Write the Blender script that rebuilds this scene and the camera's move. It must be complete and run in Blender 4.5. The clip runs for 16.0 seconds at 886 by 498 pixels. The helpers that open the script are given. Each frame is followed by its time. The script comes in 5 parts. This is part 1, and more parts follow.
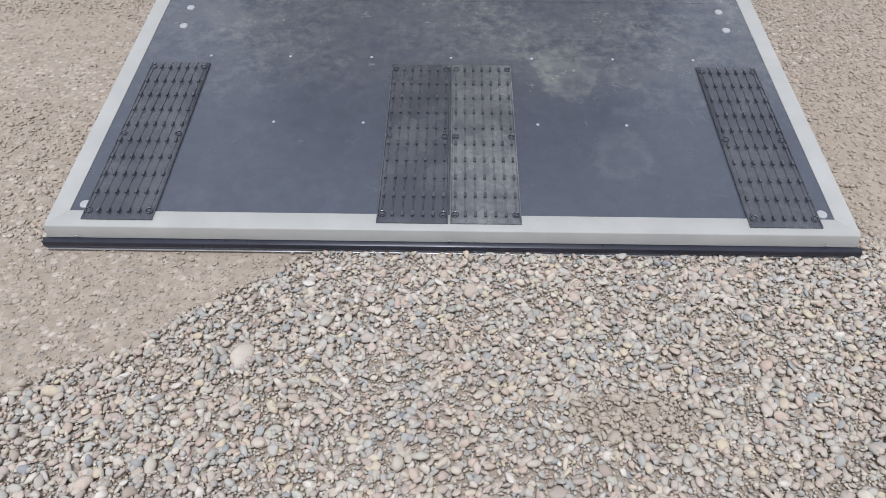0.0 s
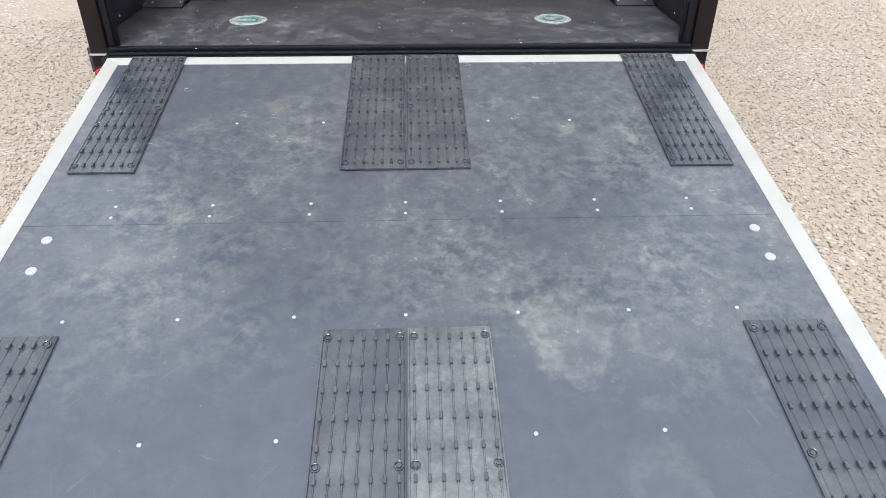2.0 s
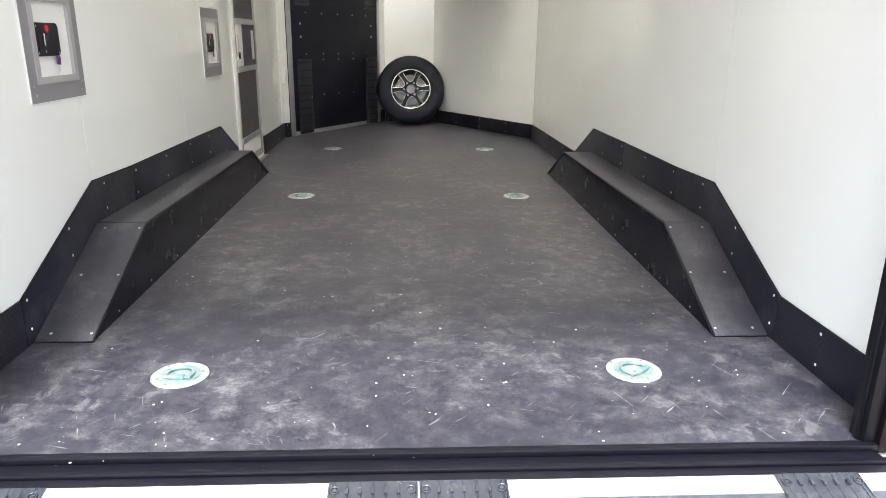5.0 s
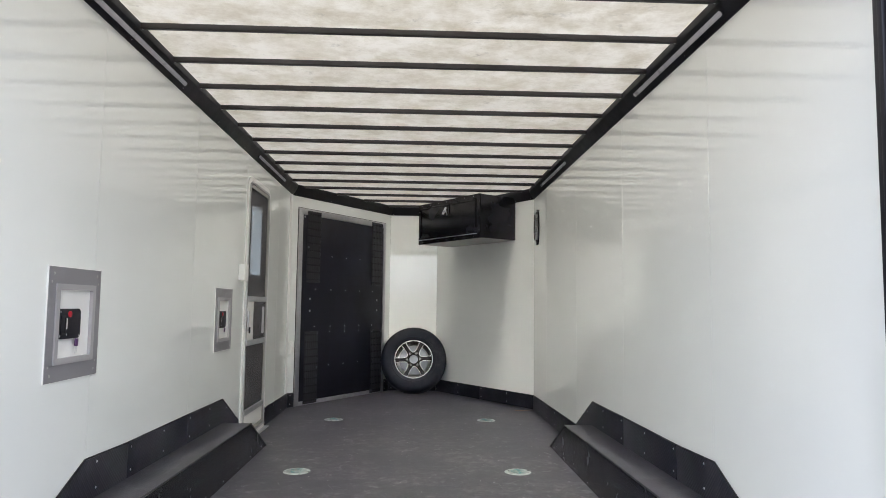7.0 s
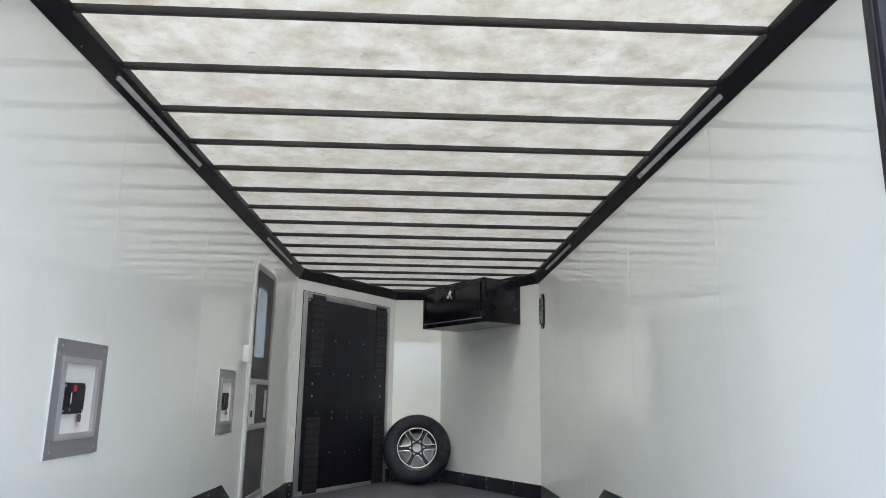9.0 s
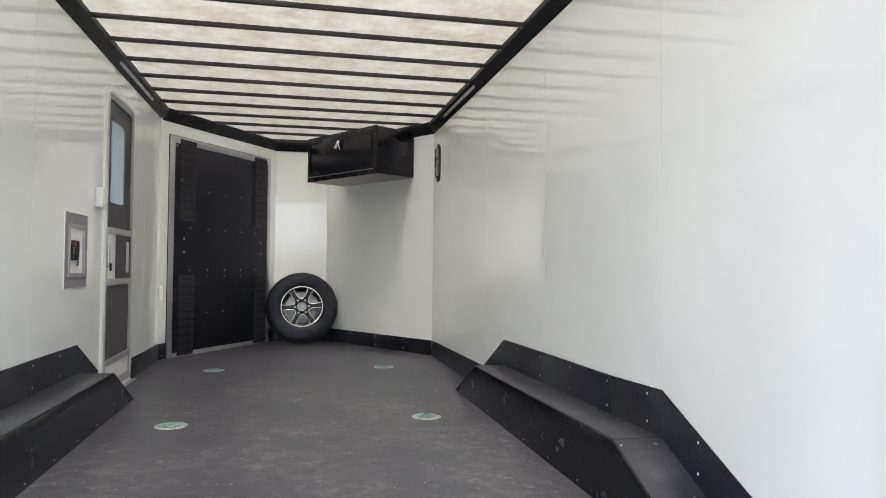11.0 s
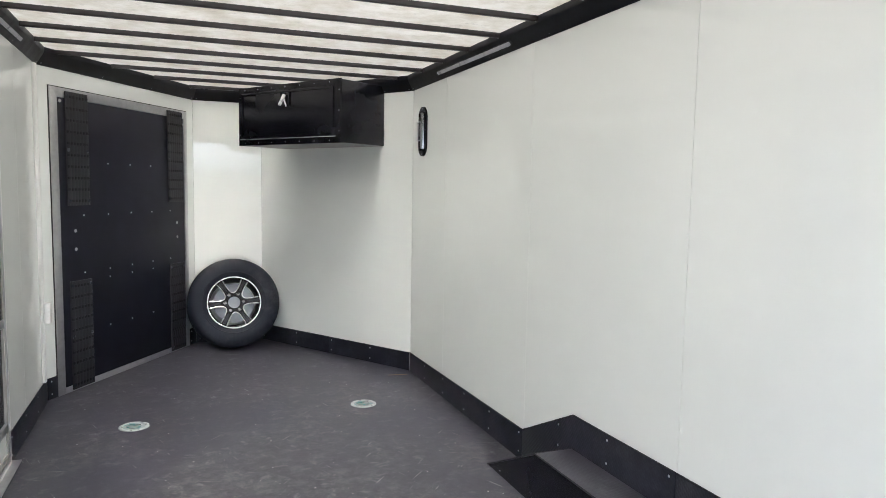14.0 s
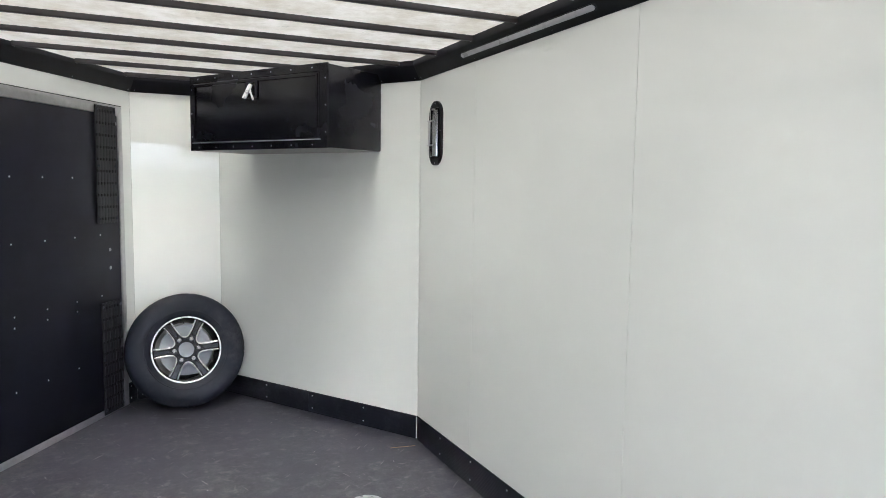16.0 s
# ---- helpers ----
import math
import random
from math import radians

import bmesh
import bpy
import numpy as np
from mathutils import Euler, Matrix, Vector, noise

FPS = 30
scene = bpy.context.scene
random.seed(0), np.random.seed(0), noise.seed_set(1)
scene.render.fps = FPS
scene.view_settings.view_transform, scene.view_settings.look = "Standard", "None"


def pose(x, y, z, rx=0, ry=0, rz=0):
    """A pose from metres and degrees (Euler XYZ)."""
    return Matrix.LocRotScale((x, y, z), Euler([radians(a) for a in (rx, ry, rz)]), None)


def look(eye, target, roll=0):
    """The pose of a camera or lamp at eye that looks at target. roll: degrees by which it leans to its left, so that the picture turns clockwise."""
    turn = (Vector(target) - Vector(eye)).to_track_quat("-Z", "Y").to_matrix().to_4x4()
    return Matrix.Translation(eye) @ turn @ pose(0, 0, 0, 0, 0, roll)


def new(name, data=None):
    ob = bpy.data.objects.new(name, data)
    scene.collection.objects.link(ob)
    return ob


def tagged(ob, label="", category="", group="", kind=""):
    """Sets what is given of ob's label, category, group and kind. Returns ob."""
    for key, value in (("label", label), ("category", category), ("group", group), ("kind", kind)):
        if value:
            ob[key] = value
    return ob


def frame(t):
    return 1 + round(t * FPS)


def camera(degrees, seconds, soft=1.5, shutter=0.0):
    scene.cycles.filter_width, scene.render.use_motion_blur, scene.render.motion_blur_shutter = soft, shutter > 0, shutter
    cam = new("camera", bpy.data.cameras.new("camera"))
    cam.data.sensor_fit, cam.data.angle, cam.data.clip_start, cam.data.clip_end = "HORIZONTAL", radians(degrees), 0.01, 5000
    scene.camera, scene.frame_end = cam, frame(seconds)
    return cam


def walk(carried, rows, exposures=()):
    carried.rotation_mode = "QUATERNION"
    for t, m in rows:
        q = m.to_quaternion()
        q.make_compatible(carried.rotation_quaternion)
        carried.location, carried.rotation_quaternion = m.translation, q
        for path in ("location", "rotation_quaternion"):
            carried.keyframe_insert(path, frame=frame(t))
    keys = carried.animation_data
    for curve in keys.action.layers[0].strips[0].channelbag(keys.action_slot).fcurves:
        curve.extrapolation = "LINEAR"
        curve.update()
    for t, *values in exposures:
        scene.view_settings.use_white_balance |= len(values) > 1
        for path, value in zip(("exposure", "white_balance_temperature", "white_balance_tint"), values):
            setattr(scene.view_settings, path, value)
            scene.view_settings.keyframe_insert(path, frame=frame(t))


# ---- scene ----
cam = camera(65.5, 16.0, soft=0.5)
PATH = [
    (0, (0.022, -3.362, 0.693), (-0.001, -1.823, -0.584), 0.2),
    (0.1, (0.022, -3.328, 0.694), (0.003, -1.776, -0.566), 0.2),
    (0.5, (0.026, -3.15, 0.698), (0.005, -1.575, -0.535), 0.2),
    (1, (0.007, -2.942, 0.706), (-0.004, -1.335, -0.484), 0.3),
    (1.5, (0.012, -2.751, 0.705), (0.065, -1.1, -0.423), 0.4),
    (2, (0.039, -2.52, 0.725), (0.119, -0.83, -0.342), 0.4),
    (2.2, (0.042, -2.43, 0.719), (0.128, -0.716, -0.307), 0.5),
    (2.5, (0.05, -2.299, 0.731), (0.133, -0.568, -0.268), 0.5),
    (2.8, (0.037, -2.148, 0.741), (0.122, -0.397, -0.22), 0.6),
    (3, (0.036, -2.062, 0.753), (0.12, -0.298, -0.186), 0.5),
    (3.2, (0.04, -1.977, 0.759), (0.124, -0.2, -0.156), 0.5),
    (5.3, (-0.004, -1.281, 0.916), (0.094, 0.659, 0.437), 0.7),
    (5.5, (0.003, -1.277, 0.924), (0.101, 0.683, 0.537), 0.7),
    (6, (0.026, -1.309, 0.942), (0.123, 0.687, 0.862), 0.7),
    (6.5, (0.038, -1.347, 0.937), (0.127, 0.65, 1.019), 0.7),
    (7, (0.029, -1.381, 0.953), (0.106, 0.611, 1.117), 0.7),
    (7.5, (0.016, -1.404, 0.96), (0.078, 0.576, 1.229), 0.8),
    (8, (0.004, -1.422, 0.958), (0.062, 0.539, 1.346), 0.9),
    (8.2, (0.017, -1.446, 0.958), (0.073, 0.507, 1.384), 0.9),
    (10.3, (-0.045, -1.12, 0.782), (0.228, 0.838, 1.083), 0.7),
    (10.5, (-0.033, -1.082, 0.789), (0.321, 0.877, 0.983), 0.7),
    (11, (-0.052, -0.914, 0.797), (0.366, 1.041, 0.845), 0.6),
    (11.5, (-0.093, -0.641, 0.823), (0.388, 1.301, 0.803), 0.7),
    (12, (-0.195, -0.446, 0.912), (0.334, 1.478, 0.779), 0.8),
    (12.5, (-0.311, -0.247, 1.065), (0.273, 1.657, 0.887), 0.8),
    (13, (-0.361, -0.019, 1.149), (0.297, 1.861, 0.963), 0.9),
    (13.5, (-0.354, 0.24, 1.269), (0.341, 2.106, 1.081), 0.7),
    (14, (-0.406, 0.502, 1.314), (0.316, 2.359, 1.135), 1.0),
    (14.5, (-0.454, 0.769, 1.375), (0.325, 2.602, 1.19), 0.7),
    (15, (-0.399, 1.036, 1.361), (0.44, 2.843, 1.187), 0.8),
    (15.5, (-0.349, 1.307, 1.396), (0.505, 3.107, 1.218), 0.7),
    (16, (-0.319, 1.641, 1.413), (0.52, 3.447, 1.231), 0.8),
]
walk(cam, [(t, look(eye, target, roll)) for t, eye, target, roll in PATH],
     exposures=[(0.0, 0.74, 5850, 13), (1.0, 0.94, 5880, 12), (2.0, 1.46, 6000, 11), (3.2, 1.60, 5950, 11), (5.3, 2.44, 6000, 12), (6.5, 2.16, 5800, 12), (7.5, 2.07, 5600, 12), (8.2, 1.98, 5450, 11), (10.4, 2.05, 5560, 10), (11.0, 2.20, 5760, 12), (11.6, 2.32, 5770, 12), (12.5, 2.49, 5860, 13), (13.2, 2.53, 5790, 13), (14.2, 2.55, 5560, 12), (16.0, 2.57, 5490, 12)])

# ---- world, sun ----
world = bpy.data.worlds.new("overcast_sky")
scene.world = world
world.use_nodes = True
wn, wl = world.node_tree.nodes, world.node_tree.links
sky = wn.new("ShaderNodeTexSky")
sky.sky_type, sky.sun_disc = "NISHITA", False
sky.sun_elevation, sky.sun_rotation = radians(72), radians(191.3)
sky.air_density, sky.dust_density = 2.5, 1.0
hsv = wn.new("ShaderNodeHueSaturation")
hsv.inputs["Saturation"].default_value = 0.02
wl.new(sky.outputs[0], hsv.inputs["Color"])
wl.new(hsv.outputs[0], wn["Background"].inputs["Color"])
wn["Background"].inputs["Strength"].default_value = 0.088

sun = new("sun", bpy.data.lights.new("sun", "SUN"))
sun.data.energy, sun.data.angle, sun.data.color = 1.30, radians(12), (1.0, 0.975, 0.94)
sun.matrix_world = look((-2, -10, 31.4), (0, 0, 0))


# ---- materials ----
def material(name, color=(0.5, 0.5, 0.5), rough=0.5, metal=0.0, spec=0.5, coat=0.0):
    m = bpy.data.materials.new(name)
    m.use_nodes = True
    p = m.node_tree.nodes["Principled BSDF"]
    p.inputs["Base Color"].default_value = (*color, 1)
    p.inputs["Roughness"].default_value = rough
    p.inputs["Metallic"].default_value = metal
    p.inputs["Specular IOR Level"].default_value = spec
    p.inputs["Coat Weight"].default_value = coat
    return m, m.node_tree.nodes, m.node_tree.links, p


def coords(nd, ln, scale=(1, 1, 1), kind="Object"):
    tc, mp = nd.new("ShaderNodeTexCoord"), nd.new("ShaderNodeMapping")
    mp.inputs["Scale"].default_value = scale
    ln.new(tc.outputs[kind], mp.inputs["Vector"])
    return mp.outputs[0]


def noise_tex(nd, ln, vec, scale, detail=4.0, rough=0.55, distortion=0.0):
    n = nd.new("ShaderNodeTexNoise")
    n.inputs["Scale"].default_value, n.inputs["Detail"].default_value = scale, detail
    n.inputs["Roughness"].default_value, n.inputs["Distortion"].default_value = rough, distortion
    ln.new(vec, n.inputs["Vector"])
    return n.outputs["Fac"]


def ramp_node(nd, ln, fac, stops):
    r = nd.new("ShaderNodeValToRGB")
    el = r.color_ramp.elements
    while len(el) < len(stops):
        el.new(0.5)
    for e, (pos, col) in zip(el, stops):
        e.position = pos
        e.color = (*col, 1) if len(col) == 3 else col
    ln.new(fac, r.inputs[0])
    return r.outputs[0]


def grey(v):
    return (v, v, v)


def mix_color(nd, ln, fac, a, b, mode="MIX"):
    m = nd.new("ShaderNodeMix")
    m.data_type, m.blend_type = "RGBA", mode
    for val, sock in ((fac, m.inputs[0]), (a, m.inputs[6]), (b, m.inputs[7])):
        if isinstance(val, (int, float)):
            sock.default_value = val
        elif isinstance(val, tuple):
            sock.default_value = (*val, 1)
        else:
            ln.new(val, sock)
    return m.outputs[2]


def math_node(nd, ln, op, a, b=0.0):
    m = nd.new("ShaderNodeMath")
    m.operation = op
    for val, sock in ((a, m.inputs[0]), (b, m.inputs[1])):
        if isinstance(val, (int, float)):
            sock.default_value = val
        else:
            ln.new(val, sock)
    return m.outputs[0]


def bump(nd, ln, p, height, strength=0.3, distance=0.002, under=None):
    b = nd.new("ShaderNodeBump")
    b.inputs["Strength"].default_value, b.inputs["Distance"].default_value = strength, distance
    ln.new(height, b.inputs["Height"])
    if under is not None:
        ln.new(under, b.inputs["Normal"])
    ln.new(b.outputs[0], p.inputs["Normal"])
    return b.outputs[0]


def make_plain(name, color, rough, metal=0.0, spec=0.5, vary=0.12, scale=18.0, grain=0.0, coat=0.0):
    """A surface with slight uneven tone and gloss."""
    m, nd, ln, p = material(name, color, rough, metal, spec, coat)
    v = coords(nd, ln)
    n = noise_tex(nd, ln, v, scale, 5.0)
    dark, light = tuple(c * (1 - vary) for c in color), tuple(min(1, c * (1 + vary)) for c in color)
    ln.new(ramp_node(nd, ln, n, [(0.3, dark), (0.7, light)]), p.inputs["Base Color"])
    ln.new(ramp_node(nd, ln, noise_tex(nd, ln, v, scale * 0.4), [(0.3, grey(max(0, rough - 0.07))), (0.7, grey(min(1, rough + 0.07)))]), p.inputs["Roughness"])
    if grain:
        bump(nd, ln, p, noise_tex(nd, ln, v, 420.0, 2.0), grain, 0.001)
    return m


def make_wall():
    m, nd, ln, p = material("glossy_white_wall_panel", (0.88, 0.895, 0.89), 0.04, 0.0, 0.85, 0.0)
    v = coords(nd, ln)
    tone = noise_tex(nd, ln, v, 1.3, 3.0)
    ln.new(ramp_node(nd, ln, tone, [(0.3, (0.868, 0.892, 0.868)), (0.7, (0.888, 0.908, 0.885))]), p.inputs["Base Color"])
    smear = noise_tex(nd, ln, coords(nd, ln, (1, 1, 0.35)), 5.0, 5.0)
    ln.new(ramp_node(nd, ln, smear, [(0.35, grey(0.0)), (0.7, grey(0.004))]), p.inputs["Roughness"])
    wave = noise_tex(nd, ln, coords(nd, ln, (1.0, 1.0, 0.45)), 2.6, 1.5, 0.4)
    ripple = noise_tex(nd, ln, coords(nd, ln, (1.0, 1.0, 0.6)), 8.0, 1.0, 0.4)
    bump(nd, ln, p, math_node(nd, ln, "ADD", wave, math_node(nd, ln, "MULTIPLY", ripple, 0.26)), 0.065, 0.010)
    return m


def make_floor(name, base, scuff, amount, gloss=0.38, rings=(), spec=0.5, scratch=0.5, patch=8.5, even=0.2, reach=(), dab=24.0, run=-0.5, rag=0.78, mark=0.52, sheen=0.0):
    """Dark coated boards with ragged dusty patches, fine scratches and grit; reach: stops along y that scale the dust,
    trodden or set to even out light.
    """
    m, nd, ln, p = material(name, base, 0.45, 0.0, spec)
    p.inputs["Sheen Weight"].default_value, p.inputs["Sheen Roughness"].default_value = sheen, 0.4
    v = coords(nd, ln)
    big = noise_tex(nd, ln, v, 1.9, 3.0, 0.5)
    ragged = noise_tex(nd, ln, v, patch, 15.0, rag)
    gate = ramp_node(nd, ln, big, [(0.36, grey(0.3)), (0.62, grey(1.0))])
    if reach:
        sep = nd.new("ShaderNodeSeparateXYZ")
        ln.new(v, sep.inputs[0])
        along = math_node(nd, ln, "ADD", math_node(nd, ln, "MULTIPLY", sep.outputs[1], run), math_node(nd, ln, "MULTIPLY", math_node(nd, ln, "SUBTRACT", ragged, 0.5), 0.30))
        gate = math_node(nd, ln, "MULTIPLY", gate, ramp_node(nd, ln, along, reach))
    grit = noise_tex(nd, ln, v, 130.0, 4.0, 0.7)
    film = math_node(nd, ln, "MULTIPLY", ramp_node(nd, ln, ragged, [(0.45, grey(0.0)), (0.64, grey(amount))]), gate)
    film = math_node(nd, ln, "MULTIPLY", film, ramp_node(nd, ln, grit, [(0.32, grey(0.45)), (0.65, grey(1.0))]))
    worn = noise_tex(nd, ln, v, 22.0, 10.0, 0.72)
    film = math_node(nd, ln, "MAXIMUM", film, math_node(nd, ln, "MULTIPLY", ramp_node(nd, ln, worn, [(0.42, grey(0.0)), (0.60, grey(even))]), gate))
    tone = mix_color(nd, ln, ramp_node(nd, ln, noise_tex(nd, ln, v, 17.0, 12.0, 0.75), [(0.3, grey(0)), (0.7, grey(1))]), tuple(c * 0.86 for c in base), tuple(c * 1.16 for c in base))
    dusty = mix_color(nd, ln, film, tone, scuff)
    dabs = noise_tex(nd, ln, v, dab, 9.0, 0.68, 0.4)
    marks = math_node(nd, ln, "MULTIPLY", ramp_node(nd, ln, dabs, [(0.56, grey(0)), (0.66, grey(mark))]), gate)
    dusty = mix_color(nd, ln, marks, dusty, tuple(min(1, c * 1.1) for c in scuff))
    for cx, cy, rad, much in rings:
        far = nd.new("ShaderNodeVectorMath")
        far.operation = "DISTANCE"
        flat = nd.new("ShaderNodeVectorMath")
        flat.operation = "MULTIPLY"
        flat.inputs[1].default_value = (1, 1, 0)
        ln.new(v, flat.inputs[0])
        ln.new(flat.outputs[0], far.inputs[0])
        far.inputs[1].default_value = (cx, cy, 0)
        wob = math_node(nd, ln, "ADD", far.outputs["Value"], math_node(nd, ln, "MULTIPLY", math_node(nd, ln, "SUBTRACT", ragged, 0.5), 0.36))
        band = ramp_node(nd, ln, math_node(nd, ln, "DIVIDE", wob, rad * 1.6), [(0.0, grey(0.08)), (0.36, grey(0.12)), (0.55, grey(0.34)), (0.66, grey(0.16)), (0.80, grey(0.0))])
        band = math_node(nd, ln, "MULTIPLY", band, ramp_node(nd, ln, dabs, [(0.36, grey(0.25 * much)), (0.62, grey(0.85 * much))]))
        dusty = mix_color(nd, ln, band, dusty, scuff)
    for turn, seed in ((0.3, 0.0), (1.2, 7.0), (2.3, 13.0)):
        tw, mp = nd.new("ShaderNodeMapping"), nd.new("ShaderNodeMapping")
        tw.inputs["Rotation"].default_value, mp.inputs["Scale"].default_value = (0, 0, turn), (7.0, 95.0, 1.0)
        mp.inputs["Location"].default_value = (seed, seed, 0)
        ln.new(v, tw.inputs["Vector"])
        ln.new(tw.outputs[0], mp.inputs["Vector"])
        hair = noise_tex(nd, ln, mp.outputs[0], 1.0, 2.0, 0.5, 0.35)
        where = ramp_node(nd, ln, noise_tex(nd, ln, v, 3.1 + turn, 4.0), [(0.46, grey(0)), (0.60, grey(1))])
        lines = math_node(nd, ln, "MULTIPLY", ramp_node(nd, ln, hair, [(0.69, grey(0)), (0.74, grey(scratch))]), where)
        dusty = mix_color(nd, ln, lines, dusty, tuple(min(1, c * 1.35) for c in scuff))
    ln.new(dusty, p.inputs["Base Color"])
    ln.new(ramp_node(nd, ln, ragged, [(0.35, grey(gloss + 0.03)), (0.65, grey(gloss + 0.11))]), p.inputs["Roughness"])
    bump(nd, ln, p, noise_tex(nd, ln, v, 240.0, 3.0), 0.18, 0.0012)
    return m


def make_dimpled(name, color, rough, axes, pitch, vary=0.25, strength=0.5, dust=(0.20, 0.20, 0.21), cover=0.55):
    """Rubber sheet with a close grid of small raised dots, dusty in patches; axes name the two directions of the grid."""
    m, nd, ln, p = material(name, color, rough, 0.0, 0.45)
    v = coords(nd, ln)
    n = noise_tex(nd, ln, v, 9.0, 8.0, 0.7)
    base = ramp_node(nd, ln, n, [(0.3, tuple(c * (1 - vary) for c in color)), (0.75, tuple(c * (1 + vary) for c in color))])
    film = math_node(nd, ln, "MULTIPLY", ramp_node(nd, ln, noise_tex(nd, ln, v, 4.0, 10.0, 0.72), [(0.48, grey(0)), (0.68, grey(cover))]), ramp_node(nd, ln, noise_tex(nd, ln, v, 60.0, 5.0, 0.7), [(0.35, grey(0.3)), (0.65, grey(1))]))
    ln.new(mix_color(nd, ln, film, base, dust), p.inputs["Base Color"])
    sep = nd.new("ShaderNodeSeparateXYZ")
    ln.new(v, sep.inputs[0])
    waves = [math_node(nd, ln, "SINE", math_node(nd, ln, "MULTIPLY", sep.outputs[k], 2 * math.pi / pitch)) for k in axes]
    bump(nd, ln, p, math_node(nd, ln, "MAXIMUM", math_node(nd, ln, "MULTIPLY", waves[0], waves[1]), 0.0), strength, 0.0012)
    return m


def make_roof():
    """Weathered translucent fibreglass sheet."""
    m, nd, ln, p = material("translucent_roof_sheet", (0.8, 0.78, 0.72), 0.5)
    v = coords(nd, ln)
    blot = noise_tex(nd, ln, v, 8.0, 9.0, 0.72, 0.1)
    spot = noise_tex(nd, ln, coords(nd, ln, (1.0, 1.2, 1)), 11.0, 7.0, 0.7, 0.1)
    col = mix_color(nd, ln, ramp_node(nd, ln, blot, [(0.36, grey(1)), (0.60, grey(0))]), (0.88, 0.834, 0.753), (0.69, 0.636, 0.534))
    col = mix_color(nd, ln, ramp_node(nd, ln, spot, [(0.27, grey(0.75)), (0.40, grey(0))]), col, (0.47, 0.438, 0.38))
    tr = nd.new("ShaderNodeBsdfTranslucent")
    ln.new(col, tr.inputs["Color"])
    ln.new(col, p.inputs["Base Color"])
    fw = nd.new("ShaderNodeBsdfRefraction")
    fw.inputs["Roughness"].default_value, fw.inputs["IOR"].default_value = 0.65, 1.2
    ln.new(col, fw.inputs["Color"])
    both, mx = nd.new("ShaderNodeMixShader"), nd.new("ShaderNodeMixShader")
    both.inputs[0].default_value, mx.inputs[0].default_value = 0.97, 0.93
    ln.new(tr.outputs[0], both.inputs[1])
    ln.new(fw.outputs[0], both.inputs[2])
    ln.new(p.outputs[0], mx.inputs[1])
    ln.new(both.outputs[0], mx.inputs[2])
    ln.new(mx.outputs[0], nd["Material Output"].inputs["Surface"])
    return m


def make_screen():
    m, nd, ln, p = material("insect_screen", (0.09, 0.085, 0.09), 0.6)
    t, mx = nd.new("ShaderNodeBsdfTransparent"), nd.new("ShaderNodeMixShader")
    mx.inputs[0].default_value = 0.52
    ln.new(p.outputs[0], mx.inputs[1])
    ln.new(t.outputs[0], mx.inputs[2])
    ln.new(mx.outputs[0], nd["Material Output"].inputs["Surface"])
    return m


def make_frosted():
    m, nd, ln, p = material("frosted_window_pane", (0.85, 0.9, 0.92), 0.3)
    t, mx = nd.new("ShaderNodeBsdfTranslucent"), nd.new("ShaderNodeMixShader")
    t.inputs["Color"].default_value = (0.74, 0.79, 0.80, 1)
    mx.inputs[0].default_value = 0.93
    ln.new(p.outputs[0], mx.inputs[1])
    ln.new(t.outputs[0], mx.inputs[2])
    ln.new(mx.outputs[0], nd["Material Output"].inputs["Surface"])
    return m


def make_ground():
    m, nd, ln, p = material("dirt_and_gravel_ground", (0.3, 0.26, 0.22), 0.95, 0.0, 0.2)
    v = coords(nd, ln)
    patch = noise_tex(nd, ln, v, 0.9, 5.0, 0.6)
    dust = noise_tex(nd, ln, v, 26.0, 8.0, 0.7)
    cells = nd.new("ShaderNodeTexVoronoi")
    cells.inputs["Scale"].default_value, cells.inputs["Randomness"].default_value = 46.0, 1.0
    ln.new(v, cells.inputs["Vector"])
    tint = nd.new("ShaderNodeSeparateColor")
    ln.new(cells.outputs["Color"], tint.inputs[0])
    stone = ramp_node(nd, ln, tint.outputs[0], [(0.0, (0.25, 0.225, 0.20)), (0.35, (0.42, 0.36, 0.31)), (0.7, (0.48, 0.40, 0.335)), (1.0, (0.60, 0.55, 0.50))])
    soil = ramp_node(nd, ln, dust, [(0.3, (0.272, 0.226, 0.175)), (0.7, (0.40, 0.338, 0.268))])
    cover = math_node(nd, ln, "MULTIPLY", ramp_node(nd, ln, cells.outputs["Distance"], [(0.35, grey(1)), (0.55, grey(0))]),
                      ramp_node(nd, ln, patch, [(0.38, grey(0.15)), (0.6, grey(0.8))]))
    ln.new(mix_color(nd, ln, cover, soil, stone), p.inputs["Base Color"])
    h = math_node(nd, ln, "ADD", math_node(nd, ln, "MULTIPLY", ramp_node(nd, ln, cells.outputs["Distance"], [(0.0, grey(1)), (0.6, grey(0))]), cover), math_node(nd, ln, "MULTIPLY", dust, 0.5))
    bump(nd, ln, p, h, 0.5, 0.008)
    return m


